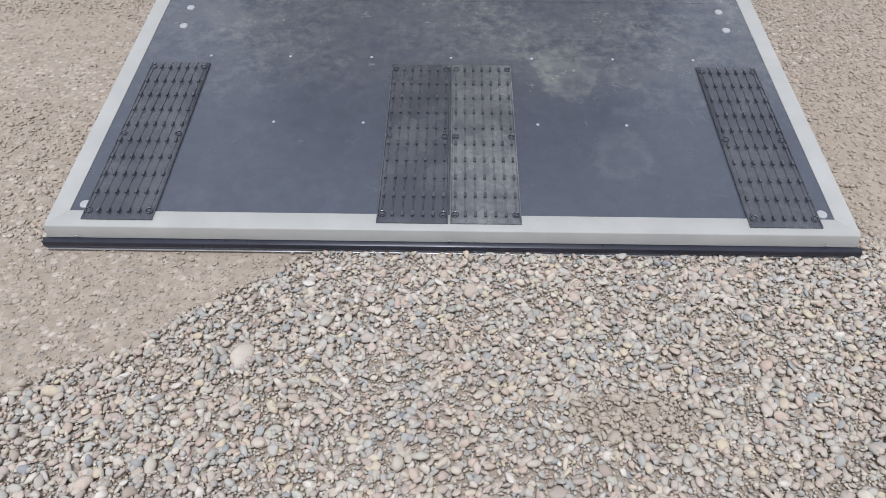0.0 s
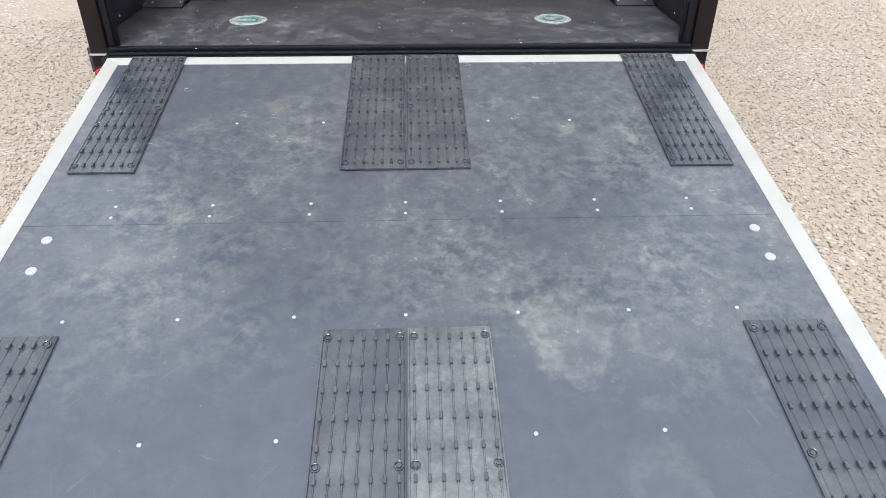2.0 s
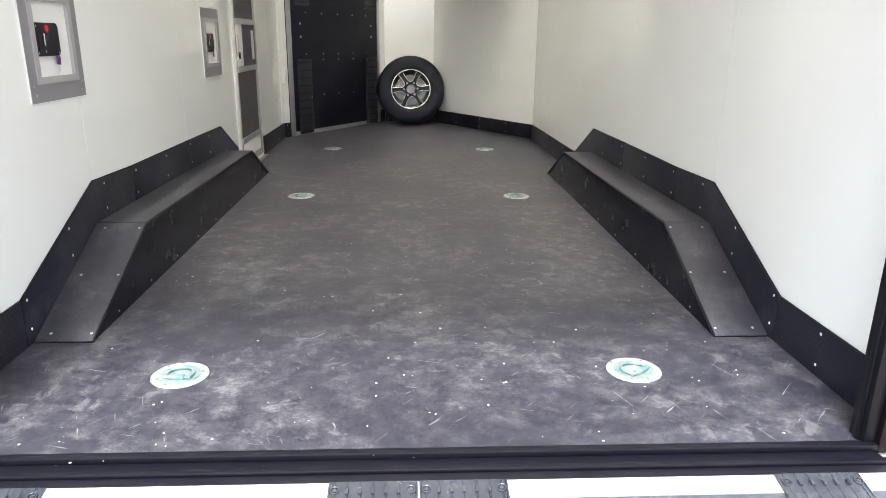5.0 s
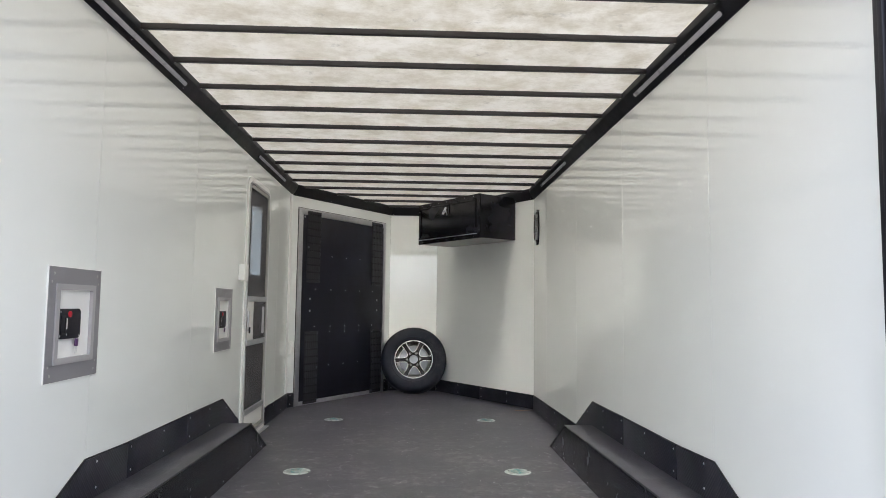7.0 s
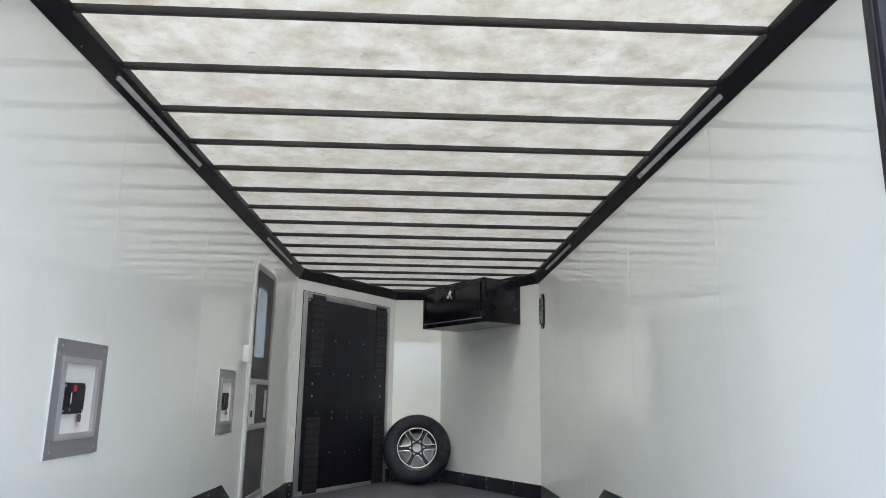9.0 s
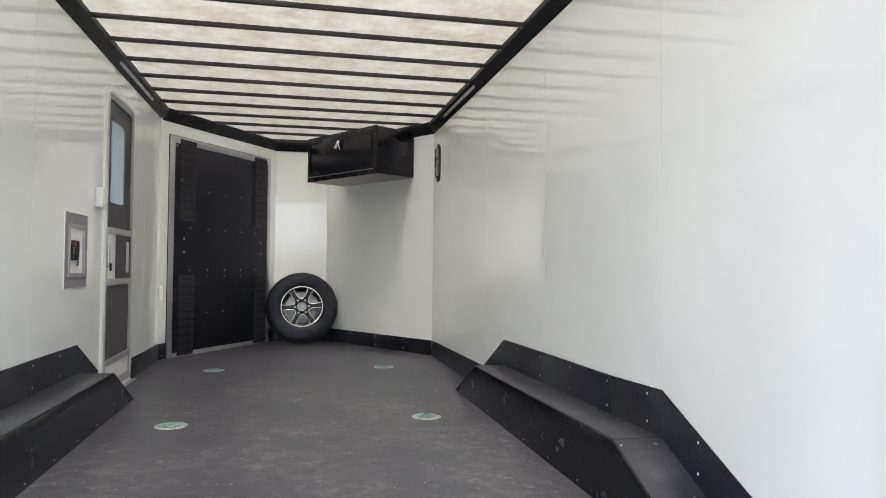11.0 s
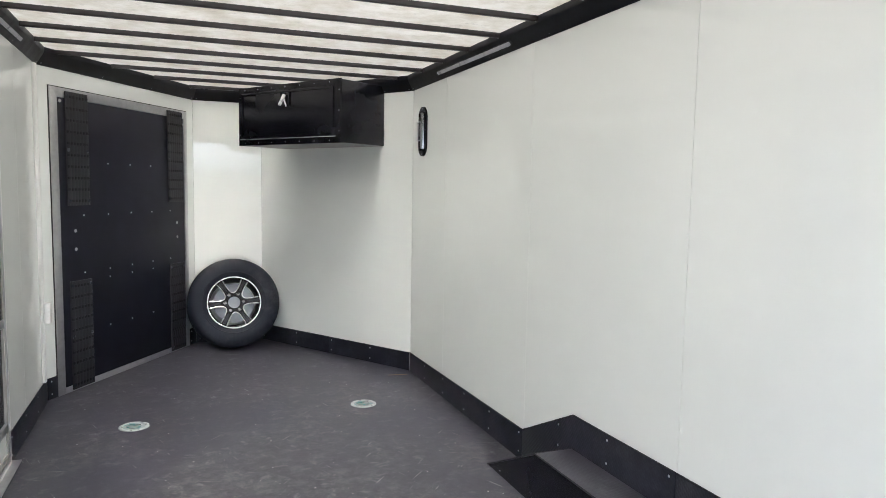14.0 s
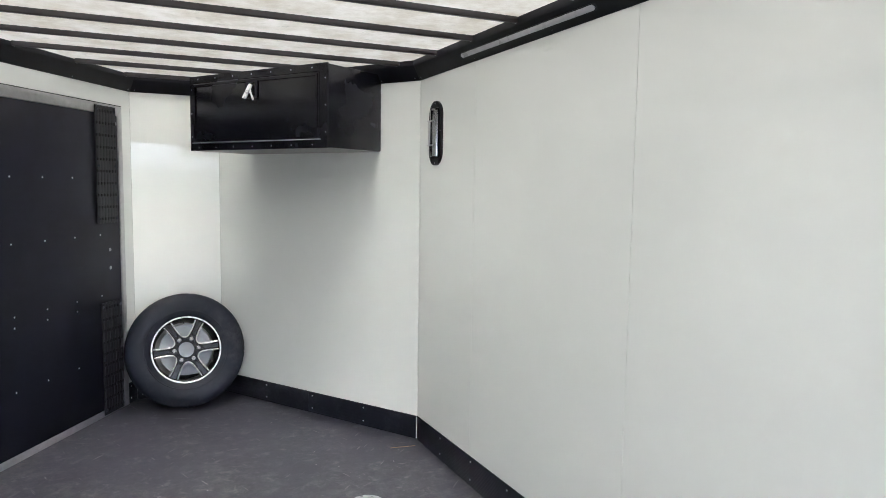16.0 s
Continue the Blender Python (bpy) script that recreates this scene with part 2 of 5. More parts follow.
def make_stone(name, dust0, dust1):
    m, nd, ln, p = material(name, (0.4, 0.37, 0.33), 0.85, 0.0, 0.3)
    g = nd.new("ShaderNodeNewGeometry")
    col = ramp_node(nd, ln, g.outputs["Random Per Island"], [
        (0.0, (0.33, 0.265, 0.225)), (0.12, (0.53, 0.465, 0.385)), (0.22, (0.36, 0.365, 0.335)), (0.34, (0.50, 0.395, 0.325)),
        (0.46, (0.58, 0.525, 0.445)), (0.58, (0.29, 0.31, 0.305)), (0.68, (0.50, 0.375, 0.30)), (0.78, (0.45, 0.445, 0.39)), (0.90, (0.56, 0.47, 0.33)), (0.975, (0.66, 0.62, 0.56)), (1.0, (0.20, 0.215, 0.245))])
    v = coords(nd, ln)
    n = noise_tex(nd, ln, v, 90.0, 5.0, 0.65)
    dust = ramp_node(nd, ln, noise_tex(nd, ln, v, 4.0, 4.0), [(0.4, grey(dust0)), (0.7, grey(dust1))])
    col = mix_color(nd, ln, dust, col, (0.40, 0.335, 0.262))
    ln.new(mix_color(nd, ln, ramp_node(nd, ln, n, [(0.35, grey(0.0)), (0.85, grey(0.35))]), col, (0.28, 0.25, 0.23)), p.inputs["Base Color"])
    bump(nd, ln, p, n, 0.35, 0.003)
    return m


def make_zinc():
    m, nd, ln, p = material("zinc_plate_with_teal_film", (0.60, 0.61, 0.59), 0.34, 0.35)
    v = coords(nd, ln)
    n = noise_tex(nd, ln, v, 26.0, 4.0, 0.6)
    ln.new(ramp_node(nd, ln, n, [(0.42, (0.35, 0.39, 0.37)), (0.56, (0.28, 0.37, 0.345)), (0.66, (0.11, 0.31, 0.32))]), p.inputs["Base Color"])
    return m


def make_tyre():
    """Blue-black rubber with brown-grey dust rubbed into parts of the sidewall."""
    m, nd, ln, p = material("dusty_tyre_rubber", (0.006, 0.008, 0.015), 0.55, 0.0, 0.35)
    v = coords(nd, ln)
    fine = noise_tex(nd, ln, v, 38.0, 8.0, 0.7)
    where = noise_tex(nd, ln, v, 4.5, 5.0, 0.6, 0.3)
    dust = math_node(nd, ln, "MULTIPLY", ramp_node(nd, ln, where, [(0.48, grey(0.0)), (0.68, grey(0.6))]), ramp_node(nd, ln, fine, [(0.36, grey(0.15)), (0.66, grey(1.0))]))
    ln.new(mix_color(nd, ln, dust, (0.006, 0.0085, 0.019), (0.070, 0.071, 0.076)), p.inputs["Base Color"])
    bump(nd, ln, p, noise_tex(nd, ln, v, 300.0, 2.0), 0.12, 0.001)
    return m


def make_mat(name, dust_low, dust_high):
    m, nd, ln, p = material(name, (0.05, 0.052, 0.058), 0.34, 0.0, 0.95)
    v = coords(nd, ln)
    oi = nd.new("ShaderNodeObjectInfo")
    sh = nd.new("ShaderNodeVectorMath")
    ln.new(v, sh.inputs[0])
    cm = nd.new("ShaderNodeCombineXYZ")
    ln.new(math_node(nd, ln, "MULTIPLY", oi.outputs["Random"], 40.0), cm.inputs[0])
    ln.new(cm.outputs[0], sh.inputs[1])
    n = noise_tex(nd, ln, sh.outputs[0], 5.5, 6.0, 0.6)
    fine = noise_tex(nd, ln, sh.outputs[0], 70.0, 4.0, 0.6)
    dust = math_node(nd, ln, "MULTIPLY", ramp_node(nd, ln, n, [(0.40, grey(dust_low)), (0.72, grey(dust_high))]), ramp_node(nd, ln, fine, [(0.3, grey(0.4)), (0.7, grey(1))]))
    ln.new(mix_color(nd, ln, dust, (0.031, 0.035, 0.048), (0.24, 0.245, 0.235)), p.inputs["Base Color"])
    ln.new(ramp_node(nd, ln, n, [(0.3, grey(0.17)), (0.7, grey(0.34))]), p.inputs["Roughness"])
    return m


WALL = make_wall()
ROOF = make_roof()
SCREEN = make_screen()
FROSTED = make_frosted()
GROUND = make_ground()
STONE = make_stone("river_gravel", 0.08, 0.34)
STONE_DUSTY = make_stone("dusty_yard_gravel", 0.72, 0.93)
ZINC = make_zinc()
ZINC_RIM = make_plain("bright_zinc_rim", (0.46, 0.50, 0.485), 0.3, 0.4, 0.5, 0.12, 40)
MAT = make_mat("black_plastic_traction_mat", 0.03, 0.32)
MAT_DUSTY = make_mat("dusty_plastic_traction_mat", 0.35, 0.95)
# Door mats: lit lanes and shaded cleat rows are painted as two tones.
CLEAT_SHADED = make_plain("shaded_plastic_cleat", (0.005, 0.005, 0.008), 0.45, 0.0, 0.3, 0.2, 60)
MAT_DOOR = make_plain("lit_lane_plastic_door_mat", (0.0115, 0.0105, 0.0145), 0.42, 0.0, 0.5, 0.25, 9)
# Stops keep the entrance dust and paint the dim middle lighter against light falloff.
FLOOR = make_floor("dusty_dark_floor", (0.0240, 0.0237, 0.0365), (0.285, 0.275, 0.272), 0.46, 0.34, spec=0.5, scratch=0.60, patch=9.0, even=0.12,
                   reach=[(0.0, grey(1.2)), (0.2, grey(1.7)), (0.5, grey(1.5)), (0.66, grey(1.0)), (0.85, grey(0.95))], dab=13.0, run=0.16, mark=0.30)
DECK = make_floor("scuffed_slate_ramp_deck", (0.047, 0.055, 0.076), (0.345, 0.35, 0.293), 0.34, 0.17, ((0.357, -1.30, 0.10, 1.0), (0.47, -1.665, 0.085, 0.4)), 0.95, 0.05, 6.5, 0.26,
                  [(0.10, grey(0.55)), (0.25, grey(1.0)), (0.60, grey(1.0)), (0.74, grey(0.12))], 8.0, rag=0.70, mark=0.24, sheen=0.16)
KICK = make_dimpled("black_dimpled_rubber_kick_plate", (0.0105, 0.011, 0.020), 0.36, (1, 2), 0.019, 0.3, 0.30, (0.13, 0.13, 0.145), 0.34)
TREAD = make_dimpled("dimpled_rubber_tread", (0.034, 0.033, 0.043), 0.38, (0, 1), 0.019, 0.2, 0.22, (0.16, 0.16, 0.17))
BLACK_TRIM = make_plain("black_painted_trim", (0.006, 0.006, 0.010), 0.42, 0.0, 0.3, 0.2, 30, 0.05)
BOW = make_plain("dark_painted_roof_bow", (0.022, 0.019, 0.021), 0.45, 0.0, 0.4, 0.2, 20)
POST = make_plain("dark_brown_painted_post", (0.011, 0.0070, 0.0078), 0.40, 0.0, 0.28, 0.2, 14, 0.06)
BOX_SIDE = make_plain("black_smooth_fender_panel", (0.0035, 0.0035, 0.008), 0.22, 0.0, 0.4, 0.2, 25, 0.0)
DOOR_BLACK = make_plain("black_coated_door_board", (0.0065, 0.0065, 0.0145), 0.46, 0.0, 0.30, 0.3, 6, 0.12)
GLOSS_BLACK = make_plain("gloss_black_steel", (0.004, 0.004, 0.008), 0.24, 0.0, 0.35, 0.2, 8)
ALU = make_plain("brushed_aluminium", (0.56, 0.56, 0.57), 0.38, 0.85, 0.5, 0.08, 40, 0.05)
ALU_WHITE = make_plain("pale_mill_aluminium_border", (0.37, 0.365, 0.34), 0.6, 0.0, 0.5, 0.07, 9, 0.06)
HATCH_ALU = make_plain("satin_grey_hatch_frame", (0.27, 0.262, 0.28), 0.36, 0.2, 0.5, 0.03, 8)
HATCH_BEAD = make_plain("bright_satin_bead", (0.42, 0.41, 0.425), 0.32, 0.2, 0.5, 0.02, 8)
WHITE = make_plain("white_plastic", (0.84, 0.84, 0.82), 0.35, 0.0, 0.5, 0.03, 8)
SCREW = make_plain("bright_screw_head", (0.42, 0.42, 0.42), 0.35, 0.3, 0.5, 0.05, 200)
SCREW_WHITE = make_plain("white_coated_screw_head", (0.85, 0.85, 0.85), 0.35, 0.0, 0.5, 0.05, 200)
DARK_CHROME = make_plain("smoky_chrome", (0.34, 0.34, 0.35), 0.12, 1.0, 0.5, 0.1, 30)
RUBBER = make_plain("black_rubber", (0.010, 0.010, 0.015), 0.55, 0.0, 0.4, 0.25, 24, 0.15)
TYRE = make_tyre()
SEAL = make_plain("blue_black_rubber_seal", (0.016, 0.017, 0.028), 0.32, 0.0, 0.5, 0.2, 20)
RIM_FACE = make_plain("gloss_black_alloy", (0.006, 0.006, 0.008), 0.25, 0.0, 0.3, 0.1, 30)
RIM_CUT = make_plain("machined_alloy", (0.74, 0.74, 0.75), 0.3, 0.45, 0.5, 0.04, 60)
RIM_GROOVE = make_plain("dark_machined_facet", (0.03, 0.03, 0.034), 0.2, 0.3, 0.5, 0.2, 50)
RIM_BACK = make_plain("grey_wheel_backing", (0.36, 0.38, 0.43), 0.55, 0.0, 0.4, 0.08, 20)
LENS = make_plain("unlit_frosted_strip_lens", (0.50, 0.50, 0.53), 0.3, 0.0, 0.5, 0.08, 30)
RED = make_plain("red_plastic", (0.45, 0.012, 0.025), 0.3, 0.0, 0.5, 0.05, 40)
PURPLE = make_plain("purple_key_tag", (0.10, 0.035, 0.14), 0.4, 0.0, 0.5, 0.05, 40)
DARK_GAP = make_plain("dark_gap", (0.02, 0.02, 0.02), 0.8, 0.0, 0.2, 0.1, 20)
DOOR_GREY = make_plain("pale_grey_door_skin", (0.55, 0.55, 0.56), 0.4, 0.0, 0.5, 0.05, 12)
FLAKE = make_plain("pale_debris", (0.72, 0.70, 0.67), 0.8, 0.0, 0.3, 0.2, 300)
SPLINTER = make_plain("pale_tan_wood", (0.42, 0.30, 0.20), 0.7, 0.0, 0.3, 0.2, 60)
HILL = make_plain("far_dry_hills", (0.20, 0.20, 0.17), 0.95, 0.0, 0.1, 0.3, 0.05)


# ---- building helpers ----
def finish(bm, name, mat, angle=35):
    me = bpy.data.meshes.new(name)
    bmesh.ops.recalc_face_normals(bm, faces=bm.faces)
    bm.to_mesh(me)
    bm.free()
    me.materials.append(mat)
    me.polygons.foreach_set("use_smooth", [True] * len(me.polygons))
    me.set_sharp_from_angle(angle=radians(angle))
    return me


def thing(name, label, category, group="", kind="", m=None):
    ob = new(name)
    ob.empty_display_size = 0.05
    if m is not None:
        ob.matrix_world = m
    return tagged(ob, label, category, group, kind)


def part(name, bm, mat, parent=None, label="", m=None, angle=35):
    ob = new(name, finish(bm, name, mat, angle))
    if parent is not None:
        ob.parent = parent
    if m is not None:
        ob.matrix_local = m
    return tagged(ob, label)


def piece(name, mesh, parent, m, label=""):
    """A part on a mesh shared with its likes."""
    ob = new(name, mesh)
    ob.parent = parent
    ob.matrix_local = m
    return tagged(ob, label)


def box(x0, x1, y0, y1, z0, z1, bev=0.0, bm=None, seg=2):
    own = bmesh.new()
    bmesh.ops.create_cube(own, size=1)
    for v in own.verts:
        v.co = Vector(((x0 + x1) / 2 + v.co.x * (x1 - x0), (y0 + y1) / 2 + v.co.y * (y1 - y0), (z0 + z1) / 2 + v.co.z * (z1 - z0)))
    if bev:
        bmesh.ops.bevel(own, geom=own.edges[:], offset=bev, segments=seg, affect="EDGES", profile=0.5)
    return own if bm is None else merge(bm, own)


def merge(bm, other):
    me = bpy.data.meshes.new("joined")
    other.to_mesh(me)
    other.free()
    bm.from_mesh(me)
    bpy.data.meshes.remove(me)
    return bm


def prism(points, a0, a1, axis="x", bev=0.0, bm=None):
    """A polygon drawn across an axis, extruded along it. Points are (y, z), (x, z) or (x, y)."""
    own = bmesh.new()

    def at(p, a):
        return {"x": (a, p[0], p[1]), "y": (p[0], a, p[1]), "z": (p[0], p[1], a)}[axis]

    lo, hi = [own.verts.new(at(p, a0)) for p in points], [own.verts.new(at(p, a1)) for p in points]
    own.faces.new(lo)
    own.faces.new(hi[::-1])
    for i in range(len(points)):
        j = (i + 1) % len(points)
        own.faces.new((lo[i], hi[i], hi[j], lo[j]))
    if bev:
        bmesh.ops.bevel(own, geom=own.edges[:], offset=bev, segments=2, affect="EDGES", profile=0.5)
    return own if bm is None else merge(bm, own)


def lathe(profile, seg=24, axis="z", bm=None, close=False):
    """Turn (radius, height) points round an axis."""
    own = bmesh.new()
    rings = []
    for r, h in profile:
        ring = []
        for i in range(seg):
            a = 2 * math.pi * i / seg
            c, s = r * math.cos(a), r * math.sin(a)
            ring.append(own.verts.new({"z": (c, s, h), "y": (c, h, s), "x": (h, c, s)}[axis]))
        rings.append(ring)
    pairs = list(zip(rings, rings[1:])) + ([(rings[-1], rings[0])] if close else [])
    for a, b in pairs:
        for i in range(seg):
            j = (i + 1) % seg
            own.faces.new((a[i], a[j], b[j], b[i]))
    if not close:
        own.faces.new(rings[0][::-1])
        own.faces.new(rings[-1])
    return own if bm is None else merge(bm, own)


def tube(points, r, seg=8, bm=None, closed=False):
    own = bmesh.new()
    pts = [Vector(p) for p in points]
    rings, last = [], None
    for i, p in enumerate(pts):
        a, b = pts[i - 1] if i or closed else p, pts[(i + 1) % len(pts)] if i + 1 < len(pts) or closed else p
        d = (b - a).normalized()
        u = d.orthogonal().normalized() if last is None else (last - d * last.dot(d)).normalized()
        last = u
        w = d.cross(u)
        rings.append([own.verts.new(p + r * (math.cos(2 * math.pi * k / seg) * u + math.sin(2 * math.pi * k / seg) * w)) for k in range(seg)])
    pairs = list(zip(rings, rings[1:])) + ([(rings[-1], rings[0])] if closed else [])
    for a, b in pairs:
        for k in range(seg):
            own.faces.new((a[k], a[(k + 1) % seg], b[(k + 1) % seg], b[k]))
    if not closed:
        own.faces.new(rings[0][::-1])
        own.faces.new(rings[-1])
    return own if bm is None else merge(bm, own)


def sheet_with_holes(u0, u1, z0, z1, holes, t0, t1, axis="x"):
    """An upright board with rectangular openings; u runs along y (axis x) or x (axis y), t across it."""
    us = sorted({u0, u1, *[h[0] for h in holes], *[h[1] for h in holes]})
    zs = sorted({z0, z1, *[h[2] for h in holes], *[h[3] for h in holes]})
    us, zs = [u for u in us if u0 <= u <= u1], [z for z in zs if z0 <= z <= z1]
    bm = bmesh.new()
    grid = {}

    def vert(u, z, t):
        key = (u, z, t)
        if key not in grid:
            grid[key] = bm.verts.new((t, u, z) if axis == "x" else (u, t, z))
        return grid[key]

    def solid(i, j):
        if not (0 <= i < len(us) - 1 and 0 <= j < len(zs) - 1):
            return False
        cu, cz = (us[i] + us[i + 1]) / 2, (zs[j] + zs[j + 1]) / 2
        return not any(h[0] < cu < h[1] and h[2] < cz < h[3] for h in holes)

    for i in range(len(us) - 1):
        for j in range(len(zs) - 1):
            if not solid(i, j):
                continue
            a, b, c, d = (us[i], zs[j]), (us[i + 1], zs[j]), (us[i + 1], zs[j + 1]), (us[i], zs[j + 1])
            for t in (t0, t1):
                bm.faces.new([vert(*q, t) for q in (a, b, c, d)])
            for (p, q), (di, dj) in (((a, b), (0, -1)), ((b, c), (1, 0)), ((c, d), (0, 1)), ((d, a), (-1, 0))):
                if not solid(i + di, j + dj):
                    bm.faces.new((vert(*p, t0), vert(*q, t0), vert(*q, t1), vert(*p, t1)))
    return bm


def rounded_rect(w, h, r, seg=6, corners=(1, 1, 1, 1)):
    """Outline round the middle, counter-clockwise from the lower right."""
    pts = []
    for k, (sx, sy) in enumerate(((1, -1), (1, 1), (-1, 1), (-1, -1))):
        rr = r * corners[k]
        if rr <= 0:
            pts.append((sx * w / 2, sy * h / 2))
            continue
        for i in range(seg + 1):
            a = radians(-90 + 90 * k + 90 * i / seg)
            pts.append((sx * (w / 2 - rr) + rr * math.cos(a), sy * (h / 2 - rr) + rr * math.sin(a)))
    return pts


def ring_plate(outer, inner, t0, t1, axis="x", bev=0.0):
    """A frame between two outlines with the same number of points."""
    bm = bmesh.new()

    def at(p, a):
        return {"x": (a, p[0], p[1]), "y": (p[0], a, p[1]), "z": (p[0], p[1], a)}[axis]

    n = len(outer)
    v = [[bm.verts.new(at(p, t)) for p in line] for line, t in ((outer, t0), (outer, t1), (inner, t1), (inner, t0))]
    for k in range(4):
        a, b = v[k], v[(k + 1) % 4]
        for i in range(n):
            j = (i + 1) % n
            bm.faces.new((a[i], a[j], b[j], b[i]))
    if bev:
        edges = [e for e in bm.edges if len(e.link_faces) == 2 and e.calc_face_angle(0) > 1.0]
        bmesh.ops.bevel(bm, geom=edges, offset=bev, segments=2, affect="EDGES", profile=0.5)
    return bm


def shift(line, dx, dy):
    return [(a + dx, b + dy) for a, b in line]


def screw_mesh(name, r, h, mat):
    return finish(lathe([(r, 0.0), (r * 0.92, h * 0.6), (r * 0.55, h), (r * 0.2, h * 0.85)], 10), name, mat)


SCREW_S = screw_mesh("screw", 0.0037, 0.0016, SCREW)
SCREW_M = screw_mesh("screw", 0.0050, 0.0020, SCREW)
SCREW_W = screw_mesh("screw", 0.0050, 0.0020, SCREW_WHITE)
BOLT_L = screw_mesh("bolt", 0.0145, 0.004, SCREW)


# ---- plan ----
HALF = 1.143          # half the inner width
CORNER, NOSE, NOSE_HALF = 5.10, 6.46, 0.268
TOP = 2.073           # underside of the roof sheet
GROUND_Z = -0.475
V_ANGLE = math.degrees(math.atan2(NOSE - CORNER, HALF - NOSE_HALF))
V_LEN = math.hypot(NOSE - CORNER, HALF - NOSE_HALF)
V_LEFT = pose(-HALF, CORNER, 0, 0, 0, V_ANGLE)
V_RIGHT = pose(NOSE_HALF, NOSE, 0, 0, 0, -V_ANGLE)
RAMP = pose(0.018, -0.055, -0.008, 11.6, 0, 0)

# ---- ground ----
bm = bmesh.new()
xs = [-400, -60, -12, -4, -1.2, 1.2, 4, 12, 60, 400]
ys = [-400, -60, -12, -4, -2, 0, 2, 6, 12, 60, 400]
gv = [[bm.verts.new((x, y, GROUND_Z)) for y in ys] for x in xs]
for i in range(len(xs) - 1):
    for j in range(len(ys) - 1):
        bm.faces.new((gv[i][j], gv[i + 1][j], gv[i + 1][j + 1], gv[i][j + 1]))
tagged(part("ground", bm, GROUND), "pale dusty dirt yard covered with loose gravel", "ground", kind="structure")

bm = bmesh.new()
rng = random.Random(5)
rows_ = []
for dist, base_h, swell in ((55, GROUND_Z - 0.02, 0.0), (140, 1.6, 0.6), (330, 6.2, 3.2)):
    row = []
    for i in range(96):
        a = 2 * math.pi * i / 96
        h = base_h + swell * (noise.noise((math.cos(a) * 3, math.sin(a) * 3, 0.3)) + 0.4 * noise.noise((math.cos(a) * 11, math.sin(a) * 11, 2.0)))
        row.append(bm.verts.new((dist * math.cos(a), dist * math.sin(a), h)))
    rows_.append(row)
for r0, r1 in zip(rows_, rows_[1:]):
    for i in range(96):
        j = (i + 1) % 96
        bm.faces.new((r0[i], r0[j], r1[j], r1[i]))
tagged(part("backdrop", bm, HILL), "low far hills round the open yard", "hills", kind="structure")


def stones(spots, subdiv, seed, name, label, mat=None):
    """One mesh of many rounded, flattened pebbles."""
    r = np.random.default_rng(seed)
    ico = bmesh.new()
    bmesh.ops.create_icosphere(ico, subdivisions=subdiv, radius=1)
    ico.verts.ensure_lookup_table()
    base = np.array([v.co[:] for v in ico.verts])
    tri = np.array([[v.index for v in f.verts] for f in ico.faces])
    ico.free()
    n, nv, nf = len(spots), len(base), len(tri)
    sp = np.array(spots)
    size = sp[:, 2]
    scl = np.stack([size * r.uniform(0.95, 1.4, n), size * r.uniform(0.75, 1.05, n), size * r.uniform(0.45, 0.80, n)], 1)
    q = r.normal(size=(n, 3, 3)) * 0.19 + np.eye(3)
    ang = r.uniform(0, 2 * np.pi, n)
    rot = np.zeros((n, 3, 3))
    rot[:, 0, 0], rot[:, 0, 1], rot[:, 1, 0], rot[:, 1, 1], rot[:, 2, 2] = np.cos(ang), -np.sin(ang), np.sin(ang), np.cos(ang), 1
    tilt = r.normal(0, 0.28, (n, 2))
    tl = np.tile(np.eye(3), (n, 1, 1))
    tl[:, 2, 0], tl[:, 2, 1], tl[:, 0, 2], tl[:, 1, 2] = tilt[:, 0], tilt[:, 1], -tilt[:, 0], -tilt[:, 1]
    shape = base[None] * (1 + r.normal(0, 0.095, (n, nv, 1)))
    shape = np.einsum("nij,nvj->nvi", q, shape) * scl[:, None, :]
    shape = np.einsum("nij,nvj->nvi", tl @ rot, shape)
    shape[:, :, 0] += sp[:, 0, None]
    shape[:, :, 1] += sp[:, 1, None]
    shape[:, :, 2] += (GROUND_Z + sp[:, 3] + scl[:, 2] * 0.35)[:, None]
    me = bpy.data.meshes.new(name)
    me.vertices.add(n * nv)
    me.vertices.foreach_set("co", shape.reshape(-1))
    me.loops.add(n * nf * 3)
    me.polygons.add(n * nf)
    idx = (tri[None] + (np.arange(n) * nv)[:, None, None]).reshape(-1)
    me.loops.foreach_set("vertex_index", idx.astype(np.int32))
    me.polygons.foreach_set("loop_start", np.arange(0, n * nf * 3, 3, dtype=np.int32))
    me.polygons.foreach_set("use_smooth", np.full(n * nf, True))
    me.update(calc_edges=True)
    me.materials.append(mat or STONE)
    return tagged(new(name, me), label, "gravel", kind="stuff")


def bareness(x, y):
    """Where trodden dirt shows between the stones: 0 full gravel, 1 bare."""
    if y < -1.93:
        d = (x + 0.70) * 0.62 - (y + 2.28) * 0.78
        return max(0.0, min(1.0, 0.5 - d * 5.0)) if x < 0.2 else 0.14 + max(0.0, 0.60 * noise.noise((x * 2.3, y * 2.6, 6.0)))
    if x < -1.0 and -1.15 + 0.25 * noise.noise((x * 2.0, 3.0, 1.0)) < y < -0.45 + 0.4 * noise.noise((x * 1.5, 7.0, 2.0)):
        return 0.62
    return 0.30


